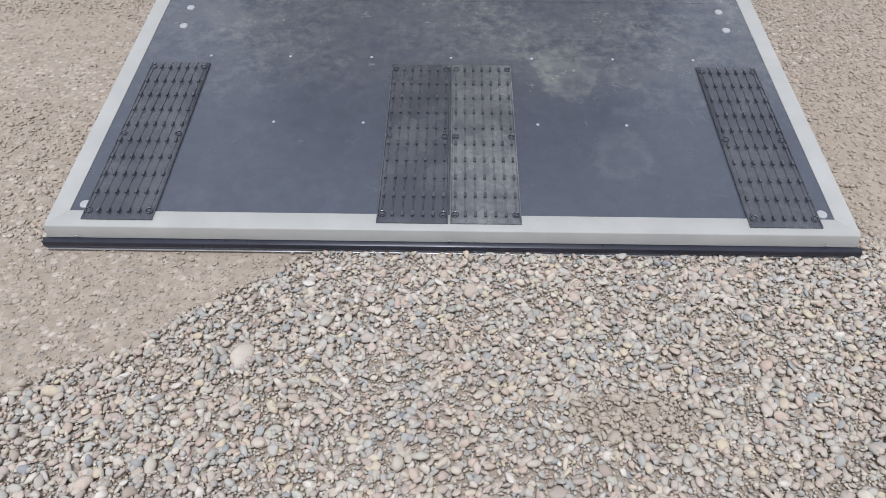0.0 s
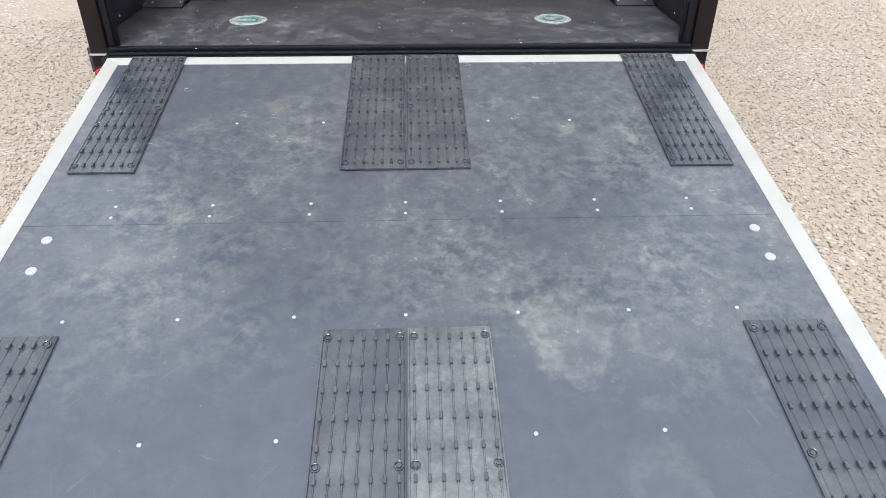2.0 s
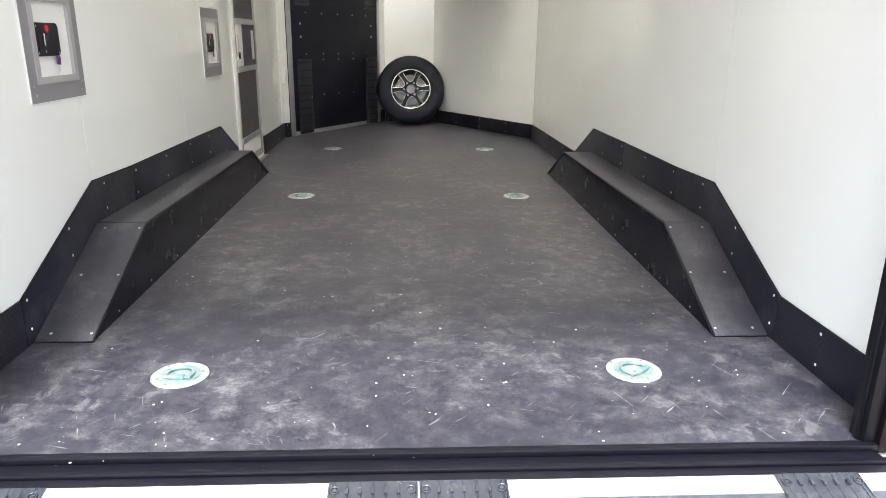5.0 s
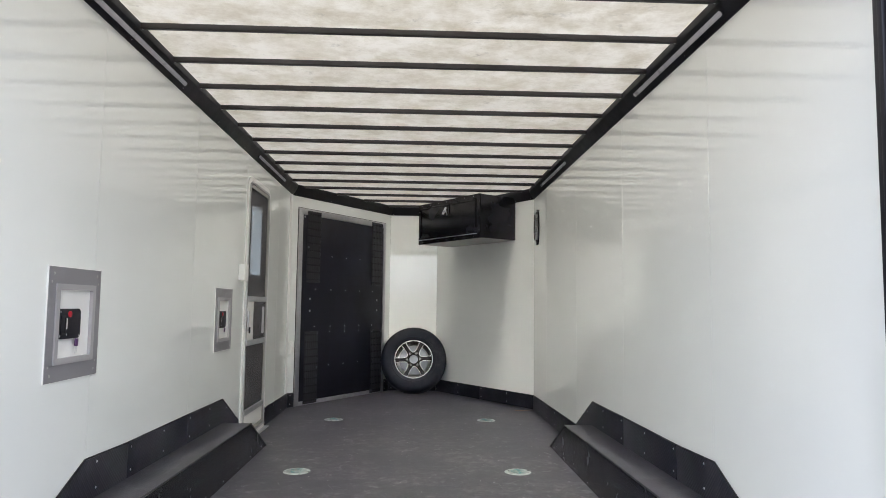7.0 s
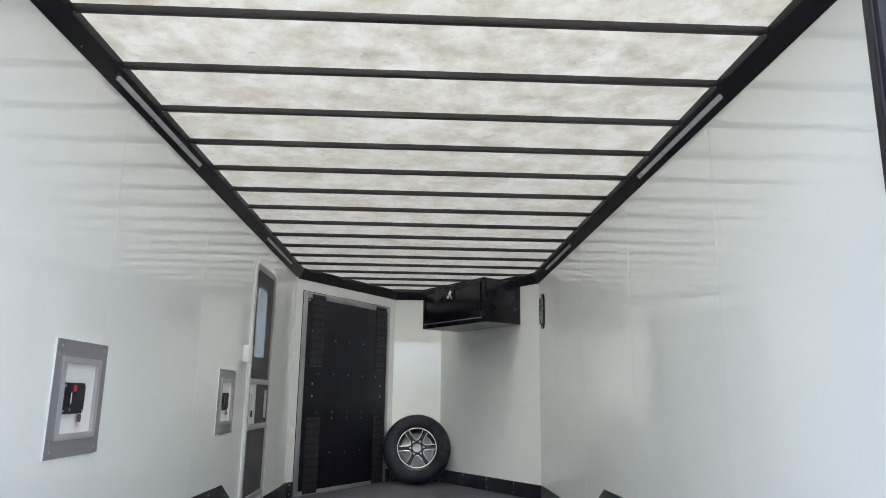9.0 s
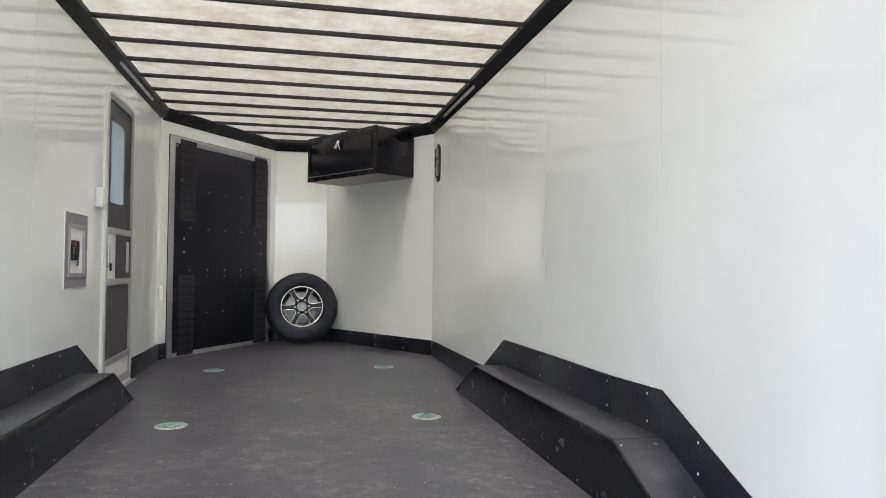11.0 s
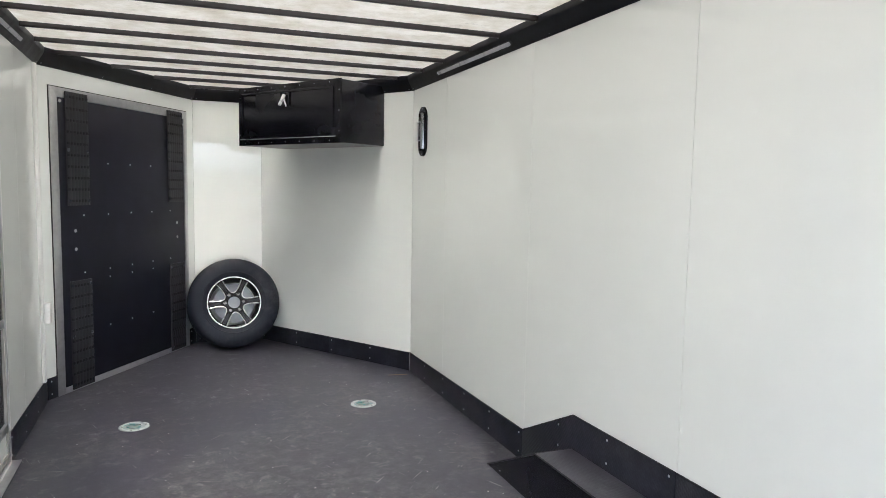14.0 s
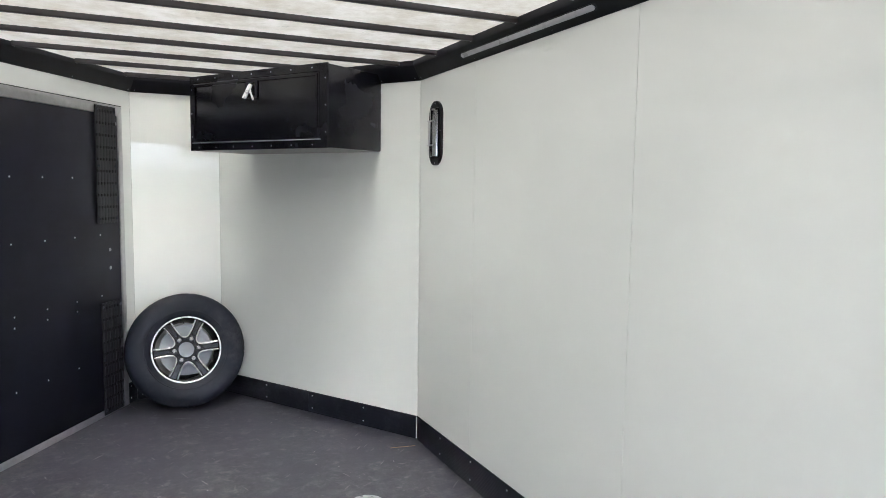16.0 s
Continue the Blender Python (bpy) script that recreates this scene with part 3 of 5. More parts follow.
def scatter(x0, x1, y0, y1, cell, smin, smax, seed, only_bare=False):
    r = random.Random(seed)
    out = []
    for i in range(int((x1 - x0) / cell)):
        for j in range(int((y1 - y0) / cell)):
            x, y = x0 + (i + r.random()) * cell, y0 + (j + r.random()) * cell
            if -1.04 < x < 1.08 and y > -1.93 or y < -1.93 and abs(x) > 1.75 + y * 0.30:
                continue
            beside = y > -1.93
            b = bareness(x, y) + (0.04 if beside else 0.25) * noise.noise((x * 5, y * 5, 1.0)) + (0.0 if beside else 0.12) * noise.noise((x * 17, y * 17, 3.0))
            bare = b > 0.5
            if only_bare and b < 0.42:
                continue
            if r.random() < (0.55 if bare else 0.22 if beside else 0.02 + 0.2 * max(0, b)):
                continue
            s = (smin + (smax - smin) * r.random() ** 2.0) * (0.55 if bare else 0.85 if beside else 1.0) * (1.0 if r.random() < 0.97 else 1.4)
            out.append((x, y, s, r.uniform(-0.002, 0.006) + (-0.003 if bare or beside else 0.002)))
    return out


near = scatter(-1.30, 1.35, -2.80, -1.87, 0.0098, 0.0034, 0.0100, 11)
near = [(x, y, s, z + 0.6 * s * (i % 4 == 0)) for i, (x, y, s, z) in enumerate(near)]
near += scatter(-1.30, 1.35, -2.80, -1.87, 0.0105, 0.0022, 0.0042, 23)
near += scatter(-1.30, 1.35, -2.80, -1.87, 0.0080, 0.0028, 0.0062, 19, True)
near.append((-0.436, -2.35, 0.030, 0.0))
trodden = [q for q in near if bareness(q[0], q[1]) > 0.45]
loose = [q for q in near if bareness(q[0], q[1]) <= 0.45]
stones([q for q in loose if q[2] > 0.0062], 2, 1, "gravel", "loose rounded grey and tan gravel before the ramp")
stones([q for q in loose if q[2] <= 0.0062], 1, 4, "gravel", "fine pea gravel between the larger stones by the ramp")
stones(trodden, 1, 5, "gravel", "dusty tan gravel trodden into the bare dirt by the ramp", STONE_DUSTY)
side_l = scatter(-2.3, -1.02, -1.93, 0.5, 0.0125, 0.0036, 0.0090, 12) + scatter(-2.3, -1.14, 0.5, 2.4, 0.0160, 0.0042, 0.0095, 17) + scatter(-3.2, -2.3, -1.9, 2.4, 0.024, 0.0045, 0.0100, 24)
side_r = scatter(1.06, 2.3, -1.93, 0.5, 0.0125, 0.0036, 0.0092, 13) + scatter(1.16, 2.3, 0.5, 4.0, 0.0165, 0.0042, 0.0095, 18) + scatter(2.3, 3.6, -1.9, 4.0, 0.022, 0.0045, 0.0105, 25)
stones(side_l + side_r, 1, 2, "gravel", "fine dusty gravel beside the trailer", STONE_DUSTY)
far_r = scatter(3.6, 7.0, -1.0, 8.5, 0.050, 0.006, 0.013, 14) + scatter(1.3, 3.6, 4.0, 8.5, 0.034, 0.006, 0.012, 15)
stones(far_r, 1, 3, "gravel", "sparse dusty gravel farther off in the yard", STONE_DUSTY)

# ---- trailer shell ----
outline = [(-HALF, 0.045), (HALF, 0.045), (HALF, CORNER), (NOSE_HALF, NOSE), (-NOSE_HALF, NOSE), (-HALF, CORNER)]
tagged(part("floor", prism(outline, -0.09, 0.0, "z"), FLOOR), "dark scuffed and dusty coated plywood trailer floor", "floor", kind="structure")
floor = bpy.data.objects["floor"]

SIDE_DOOR = (3.408, 4.060, 0.0, 1.802)
HATCHES = ((0.86, 0.69), (2.705, 0.666))
HATCH_W, HATCH_H, HATCH_RIM = 0.36, 0.375, 0.066
hatch_holes = [(y + HATCH_RIM, y + HATCH_W - HATCH_RIM, z + HATCH_RIM, z + HATCH_H - HATCH_RIM) for y, z in HATCHES]


def side_wall(name, sign, seams, holes, label):
    wall = thing(name, label, "wall", kind="structure")
    part("outer_skin", sheet_with_holes(0.104, CORNER + 0.03, -0.09, TOP, holes, sign * (HALF + 0.008), sign * (HALF + 0.012)), BLACK_TRIM, wall, "dark outer skin")
    for a, b in zip(seams, seams[1:]):
        mine = [h for h in holes if h[1] > a and h[0] < b]
        part("panel", sheet_with_holes(a + 0.0011, b - 0.0011, 0.0, TOP, mine, sign * HALF, sign * (HALF + 0.007)), WALL, wall)
    return wall


side_wall("wall_left", -1, [0.10, 1.18, 2.29, 3.36, 4.50, CORNER], [SIDE_DOOR, *hatch_holes], "glossy white panelled wall with two hatches and a door")
side_wall("wall_right", 1, [0.10, 1.185, 2.29, 3.37, 4.46, CORNER], [], "glossy white panelled trailer wall with fine upright seams")

nose = thing("wall_front", "flat glossy white nose wall of the trailer", "wall", kind="structure")
part("panel", box(-NOSE_HALF, NOSE_HALF, NOSE, NOSE + 0.007, 0, TOP), WALL, nose)
part("outer_skin", box(-NOSE_HALF - 0.02, NOSE_HALF + 0.02, NOSE + 0.008, NOSE + 0.028, -0.09, TOP), BLACK_TRIM, nose, "dark outer skin")

nose_r = thing("wall_front_right", "slanting glossy white nose wall carrying the cabinet", "wall", kind="structure", m=V_RIGHT)
part("panel", box(0.0015, V_LEN - 0.0015, 0, 0.007, 0, TOP), WALL, nose_r)
part("outer_skin", box(-0.02, V_LEN + 0.02, 0.008, 0.028, -0.09, TOP), BLACK_TRIM, nose_r, "dark outer skin")

DOOR_U0, DOOR_U1, DOOR_TOP = 0.088, 1.512, 1.868
nose_l = thing("wall_front_left", "slanting white nose wall round the ramp door", "wall", kind="structure", m=V_LEFT)
part("panel", sheet_with_holes(0.0015, V_LEN - 0.0015, 0, TOP, [(DOOR_U0 + 0.01, DOOR_U1 - 0.01, 0.0, DOOR_TOP - 0.01)], 0.0, 0.007, "y"), WALL, nose_l)
part("outer_skin", box(-0.02, V_LEN + 0.02, 0.06, 0.08, -0.09, TOP), BLACK_TRIM, nose_l, "dark outer skin")

roof_line = [(-HALF - 0.03, 0.0), (HALF + 0.03, 0.0), (HALF + 0.03, CORNER + 0.02), (NOSE_HALF + 0.02, NOSE + 0.03), (-NOSE_HALF - 0.02, NOSE + 0.03), (-HALF - 0.03, CORNER + 0.02)]
tagged(part("ceiling", prism(roof_line, TOP + 0.002, TOP + 0.005, "z"), ROOF), "mottled translucent white fibreglass roof glowing with daylight", "ceiling", kind="structure")


# roof bows
def roof_bow(y, half):
    bow = thing("roof_bow", "dark painted steel roof bow under translucent sheet", "roof bow", "roof bows", m=pose(0, y, 2.050))
    part("beam", box(-half, half, -0.010, 0.010, 0, TOP + 0.001 - 2.050, 0.0015), BOW, bow)
    for s in (-1, 1):
        piece("rivet", SCREW_S, bow, pose(s * (half - 0.010), 0, 0, 180))


for k in range(14):
    roof_bow(5.171 - 0.381 * k, HALF - 0.045 if k else HALF - 0.09)
for k in range(1, 4):
    y = 5.171 + 0.381 * k
    roof_bow(y, HALF - 0.07 - (y - CORNER) * (HALF - NOSE_HALF) / (NOSE - CORNER))


# black header trim round the top of the walls
def trim_run(length, m, label, rivets, z0=1.977, z1=1.977):
    """A sloping black cove; its foot runs from height z0 to z1."""
    t = thing("trim", label, "trim", kind="structure", m=m)
    bm = bmesh.new()
    ends = []
    for x, z in ((0, z0), (length, z1)):
        ends.append([bm.verts.new((x, y, h)) for y, h in ((0.0, z - 0.003), (-0.004, z - 0.003), (-0.009, z + 0.003), (-0.048, 2.043), (-0.050, 2.050), (-0.050, TOP), (0.0, TOP))])
    for k in range(7):
        bm.faces.new((ends[0][k], ends[1][k], ends[1][(k + 1) % 7], ends[0][(k + 1) % 7]))
    bm.faces.new(ends[0])
    bm.faces.new(ends[1][::-1])
    part("band", bm, BLACK_TRIM, t, angle=20)
    n = max(2, int(length / rivets))
    for i in range(n):
        f = i / (n - 1)
        piece("rivet", SCREW_S, t, pose(0.03 + (length - 0.06) * f, -0.012, z0 + (z1 - z0) * f + 0.0085, 120))


trim_run(5.0, pose(HALF, 5.10, 0, 0, 0, -90), "black painted header trim along the roof edge", 0.555, 1.977, 2.000)
trim_run(5.0, pose(-HALF, 0.10, 0, 0, 0, 90), "black painted header trim along the roof edge", 0.555, 2.006, 1.977)
trim_run(V_LEN, V_LEFT, "black painted header trim over the ramp door", 0.4)
trim_run(V_LEN, V_RIGHT, "black painted header trim behind the cabinet", 0.2)
trim_run(2 * NOSE_HALF, pose(-NOSE_HALF, NOSE, 0), "short black header trim in the nose", 0.25)


def led_strip(m):
    lamp = thing("strip_light", "slim unlit grey strip light on black trim", "strip light", "strip lights", m=m)
    part("housing", prism(rounded_rect(1.00, 0.028, 0.0139), -0.003, 0.0, "y", 0.0008), RUBBER, lamp)
    part("lens", prism(rounded_rect(0.985, 0.020, 0.0098), -0.008, -0.003, "y", 0.002), LENS, lamp, "frosted grey lens")


for y, z in ((1.47, 2.019), (4.05, 2.012)):
    led_strip(pose(HALF - 0.0290, y, z, 0, 0, -90) @ pose(0, 0, 0, 39 if y < 3 else 34))
    led_strip(pose(-HALF + 0.0290, y, z, 0, 0, 90) @ pose(0, 0, 0, 39 if y < 3 else 34))

# rear frame
frame_rear = thing("rear_frame", "dark brown painted steel frame of the rear opening", "door frame", kind="structure")
for s in (-1, 1):
    x0, x1 = (1.090, 1.158) if s > 0 else (-1.130, -1.066)
    part("post", box(x0, x1, 0.034, 0.10, -0.20, 2.16, 0.005), POST, frame_rear)
    a, c = (1.058, 1.0898) if s > 0 else (-1.0658, -1.040)
    b = box(a, c, 0.045, 0.10, -0.02, 2.0, 0.003)
    box(a - 0.006 if s > 0 else a, c if s > 0 else c + 0.006, 0.060, 0.078, -0.02, 2.0, 0.003, b)
    part("seal", b, BLACK_TRIM, frame_rear, "black rubber door seal")
    for k, z in enumerate((0.335, 0.395, 0.45)):
        piece("screw", SCREW_M, frame_rear, pose(x1 - 0.012 - 0.006 * (k % 2) if s > 0 else x0 + 0.012 + 0.006 * (k % 2), 0.034, z + (0.06 if s < 0 else 0), 90))
part("header", box(-1.02, 1.04, 0.034, 0.10, 1.985, 2.16, 0.005), POST, frame_rear)
b = box(-1.062, 1.086, -0.048, 0.05, -0.07, -0.012, 0.004)
box(-1.064, 1.088, 0.032, 0.056, -0.012, 0.003, 0.002, b)
box(-1.05, 1.07, -0.022, -0.006, -0.012, -0.003, 0.002, b)
part("threshold", b, BLACK_TRIM, frame_rear, "black ridged metal threshold")
part("hinge_bar", box(-1.131, 1.159, 0.024, 0.0335, -0.024, -0.017, 0.001), ALU, frame_rear, "thin bright hinge bar")
part("rear_sill", box(-1.064, 1.088, 0.036, 0.09, -0.26, -0.09, 0.006), POST, frame_rear)

for s in (-1, 1):
    lamp = thing("tail_light", "small red tail light on the dark rear sill", "tail light", "tail lights", m=pose(0.014 + s * 1.108, 0.034, -0.090))
    part("bezel", prism(rounded_rect(0.07, 0.05, 0.02), -0.006, 0.0, "y", 0.001), RUBBER, lamp)
    part("lens", prism(rounded_rect(0.06, 0.04, 0.018), -0.022, -0.006, "y", 0.004), RED, lamp, "red lens")

# ---- skirting of rubber kick plates ----
def skirting(sign, runs, label):
    s = thing("baseboard", label, "baseboard", kind="structure")
    for pts in runs:
        part("kick_plate", prism(pts, sign * (HALF - 0.006), sign * HALF, "x", 0.0012), KICK, s)
        y0, y1 = min(p[0] for p in pts), max(p[0] for p in pts)
        tops = sorted(p for p in pts if p[1] > 0.01)
        part("edge_bead", tube([(sign * (HALF - 0.0045), y, z) for y, z in tops], 0.0038, 6), BLACK_TRIM, s, "black moulded edge bead")
        n = max(2, round((y1 - y0) / 0.36))
        for j in range(n):
            y = y0 + 0.03 + (y1 - y0) * j / n
            zt = np.interp(y, [p[0] for p in tops], [p[1] for p in tops])
            for z in (zt - 0.022, max(0.03, zt - 0.115)):
                piece("screw", SCREW_W, s, pose(sign * (HALF - 0.006), y, z, 0, -90 * sign))
    return s


def high_runs(end):
    return [[(0.10, 0), (0.618, 0), (0.618, 0.146), (0.10, 0.146)],
            [(0.621, 0), (1.541, 0), (1.541, 0.379), (1.172, 0.390), (0.621, 0.147)],
            [(1.545, 0), (2.288, 0), (2.288, 0.375), (1.545, 0.379)],
            [(2.292, 0), (end, 0), (end, 0.155 + (3.372 - end) * 0.48), (2.93, 0.368), (2.292, 0.375)]]


skirting(1, high_runs(3.372) + [[(3.376, 0), (CORNER - 0.008, 0), (CORNER - 0.008, 0.131), (3.376, 0.153)]], "black dimpled rubber kick plates screwed along the wall")
skirting(-1, high_runs(3.327) + [[(4.105, 0), (CORNER - 0.008, 0), (CORNER - 0.008, 0.131), (4.105, 0.140)]], "black dimpled rubber kick plates along the door wall")


def low_skirting(m, spans, label):
    s = thing("baseboard", label, "baseboard", kind="structure", m=m)
    for u0, u1 in spans:
        part("kick_plate", box(u0, u1, -0.006, 0.0, 0.0, 0.131, 0.0012), KICK, s)
        n = max(1, int((u1 - u0) / 0.27))
        for j in range(n):
            u = u0 + 0.03 + (u1 - u0) * j / n
            for z in (0.03, 0.108):
                piece("screw", SCREW_W, s, pose(u, -0.006, z, 90))


low_skirting(V_RIGHT, [(0.004, 0.80), (0.803, V_LEN - 0.006)], "black rubber kick plate under the slanting wall")
low_skirting(V_LEFT, [(0.006, DOOR_U0 - 0.002), (DOOR_U1 + 0.002, V_LEN - 0.004)], "short black rubber kick plates beside the ramp door")
low_skirting(pose(-NOSE_HALF, NOSE, 0), [(0.004, 2 * NOSE_HALF - 0.004)], "short black rubber kick plate in the nose")


# ---- fender boxes over the wheels ----
def fender(sign):
    f = thing("fender_box", "long black rubber-clad wheel box with sloping ends against the white wall", "wheel box", "wheel boxes")
    x0, x1 = sign * 0.962, sign * (HALF - 0.008)
    prof = [(0.645, 0.0), (1.165, 0.236), (2.93, 0.220), (3.385, 0.0)]
    part("body", prism(prof, x0, x1, "x", 0.003), BOX_SIDE, f)

    def tread(a, b, name, screws=()):
        (ya, za), (yb, zb) = a, b
        ln = math.hypot(yb - ya, zb - za)
        m = pose(0, ya, za, math.degrees(math.atan2(zb - za, yb - ya)))
        o = part(name, box(min(x0, x1), max(x0, x1), 0.003, ln - 0.002, 0.0, 0.005, 0.0012), TREAD, f, "dimpled dark grey rubber tread", m)
        for u, fx in screws:
            piece("screw", SCREW_M, o, pose(x0 + (x1 - x0) * fx, u, 0.005))

    tread(prof[0], prof[1], "rear_tread", [(0.035, 0.08), (0.035, 0.78), (0.295, 0.08), (0.295, 0.78), (0.54, 0.08), (0.54, 0.78)])
    tread(prof[1], prof[2], "top_tread")
    tread(prof[2], prof[3], "front_tread", [(0.04, 0.2), (0.04, 0.8)])
    part("edge_bead", tube([(x0, y, z + 0.003) for y, z in prof], 0.0042, 6), BLACK_TRIM, f, "black moulded edge bead")
    for j in range(9):
        piece("screw", SCREW_S, f, pose(x0, 0.85 + j * 0.30, 0.022, 0, -90 * sign))


fender(1)
fender(-1)


# ---- tie-down rings in the floor ----
def tie_down(m):
    t = thing("tie_down_ring", "round zinc floor tie-down with teal film remnants", "tie-down", "floor tie-downs", m=m)
    rim_ring = part("rim", lathe([(0.077, 0.0), (0.0765, 0.002), (0.072, 0.0038), (0.060, 0.0036), (0.057, 0.0022), (0.057, 0.0)], 40, close=True), ZINC_RIM, t, "bright stamped zinc rim")
    part("pan", lathe([(0.0568, 0.0), (0.0568, 0.0020), (0.050, 0.0012), (0.02, 0.0008)], 40), ZINC, t, "teal-filmed zinc pan")
    pts = [(0.036 * math.cos(a), 0.036 * math.sin(a), 0.006) for a in [radians(i) for i in range(-20, 201, 20)]]
    part("ring", tube(pts + [(-0.036, -0.022, 0.006), (0.036, -0.022, 0.006)], 0.0045, 8, closed=True), ZINC, t, "zinc d-shaped ring")
    part("clip", box(-0.02, 0.02, -0.03, -0.014, 0.001, 0.013, 0.003), ZINC, t)
    for k in range(4):
        a = radians(45 + 90 * k)
        piece("screw", SCREW_M, rim_ring, pose(0.066 * math.cos(a), 0.066 * math.sin(a), 0.0036))


for y in (0.428, 2.668, 4.46):
    for s in (-1, 1):
        tie_down(pose(s * 0.634, y, 0.0, 0, 0, 20 * s + y * 40))

# screws and pale crumbs on the floor
rng = random.Random(21)
for y in (0.09, 0.62, 1.22, 1.83, 2.44, 3.05, 3.66, 4.27, 4.88):
    for x in (-0.9, -0.45, 0.0, 0.45, 0.9):
        if rng.random() < 0.8:
            piece("screw", SCREW_S, floor, pose(x + rng.uniform(-0.02, 0.02), y + rng.uniform(-0.03, 0.03), 0.0))
bm = bmesh.new()
for i in range(460):
    x, y = rng.uniform(-0.95, 0.95), abs(rng.gauss(0.3, 2.4))
    if y > 5.0:
        continue
    s = 0.0010 + 0.0030 * rng.random() ** 2
    a = rng.uniform(0, 6.3)
    ring = [bm.verts.new((x + s * rng.uniform(0.6, 1.5) * math.cos(a + k * 1.256), y + s * rng.uniform(0.6, 1.5) * math.sin(a + k * 1.256), 0.0005)) for k in range(5)]
    tip = bm.verts.new((x, y, s * 0.5))
    for k in range(5):
        bm.faces.new((ring[k], ring[(k + 1) % 5], tip))
splinter = thing("wood_splinter", "thin pale tan wood splinter lying on the dark floor", "splinter", m=pose(1.022, 5.012, 0.0, 0, 0, -8))
part("sliver", prism([(-0.068, 0.0), (0.066, -0.0015), (0.071, 0.001), (-0.05, 0.004)], 0.0, 0.003, "z", 0.0004), SPLINTER, splinter)
tagged(part("debris", bm, FLAKE), "tiny pale crumbs and grit strewn over the floor", "debris", kind="stuff")


# ---- rear ramp ----
ramp = thing("ramp_door", "lowered rear ramp with slate deck and pale metal border", "ramp door", m=RAMP)
R_HALF, R_LEN = 1.052, 1.952
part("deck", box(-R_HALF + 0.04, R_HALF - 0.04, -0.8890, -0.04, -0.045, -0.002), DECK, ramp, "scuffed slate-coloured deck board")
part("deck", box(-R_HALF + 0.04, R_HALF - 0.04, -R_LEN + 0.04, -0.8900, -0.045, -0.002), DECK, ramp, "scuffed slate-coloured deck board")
for s in (-1, 1):
    part("side_rail", prism([(s * R_HALF, 0.0), (s * R_HALF, -R_LEN), (s * (R_HALF - 0.05), -R_LEN + 0.052), (s * (R_HALF - 0.05), -0.05)], -0.05, 0.0, "z", 0.0004), ALU_WHITE, ramp, "pale metal side rail")
part("top_rail", prism([(-R_HALF + 0.0004, 0.0), (R_HALF - 0.0004, 0.0), (R_HALF - 0.0504, -0.05), (-R_HALF + 0.0504, -0.05)], -0.05, 0.0, "z", 0.0004), ALU_WHITE, ramp, "pale metal top rail")
part("bottom_rail", prism([(-R_HALF + 0.0004, -R_LEN), (R_HALF - 0.0004, -R_LEN), (R_HALF - 0.0504, -R_LEN + 0.052), (-R_HALF + 0.0504, -R_LEN + 0.052)], -0.05, 0.0, "z", 0.0004), ALU_WHITE, ramp, "pale metal bottom rail")
part("end_cap", prism([(-R_LEN + 0.0002, 0.0004), (-R_LEN - 0.003, -0.0022), (-R_LEN - 0.0125, -0.034), (-R_LEN - 0.001, -0.050)], -R_HALF, R_HALF, "x", 0.0008), ALU_WHITE, ramp, "pale metal end cap")
part("seal_strip", prism([(-R_LEN - 0.012, -0.0345), (-R_LEN - 0.026, -0.038), (-R_LEN - 0.029, -0.050), (-R_LEN - 0.026, -0.060), (-R_LEN + 0.03, -0.060), (-R_LEN + 0.03, -0.0505), (-R_LEN - 0.012, -0.0505)], -R_HALF - 0.012, R_HALF + 0.012, "x", 0.001), SEAL, ramp, "blue-black rubber seal strip")
part("bottom_flange", box(-R_HALF - 0.008, R_HALF + 0.008, -R_LEN - 0.030, -R_LEN + 0.04, -0.0645, -0.0608, 0.001), ALU, ramp, "thin bright flange")
for x in (-0.97, 0.0, 0.97):
    piece("screw", SCREW_M, ramp, pose(x, -R_LEN - 0.015, -0.026, 100))


def ramp_spot(x, y):
    return pose(x - 0.018, (y + 0.055) / 0.9796, -0.002)


row7 = (-0.765, -0.507, -0.243, 0.014, 0.275, 0.536, 0.795)
for y, xs_ in ((-1.250, row7), (-0.854, row7), (-0.898, row7), (-1.563, (-0.507, -0.242, 0.273, 0.534)), (-0.467, (-0.510, -0.242, 0.276, 0.536))):
    for x in xs_:
        piece("screw", SCREW_M, ramp, ramp_spot(x, y))
for x, y in ((-0.900, -0.980), (-0.897, -1.088), (0.941, -0.979), (0.941, -1.086), (-0.952, -1.893), (0.993, -1.898)):
    piece("bolt", BOLT_L, ramp, ramp_spot(x, y))


# ---- traction mats ----
MAT_W, MAT_L = 0.187, 0.668


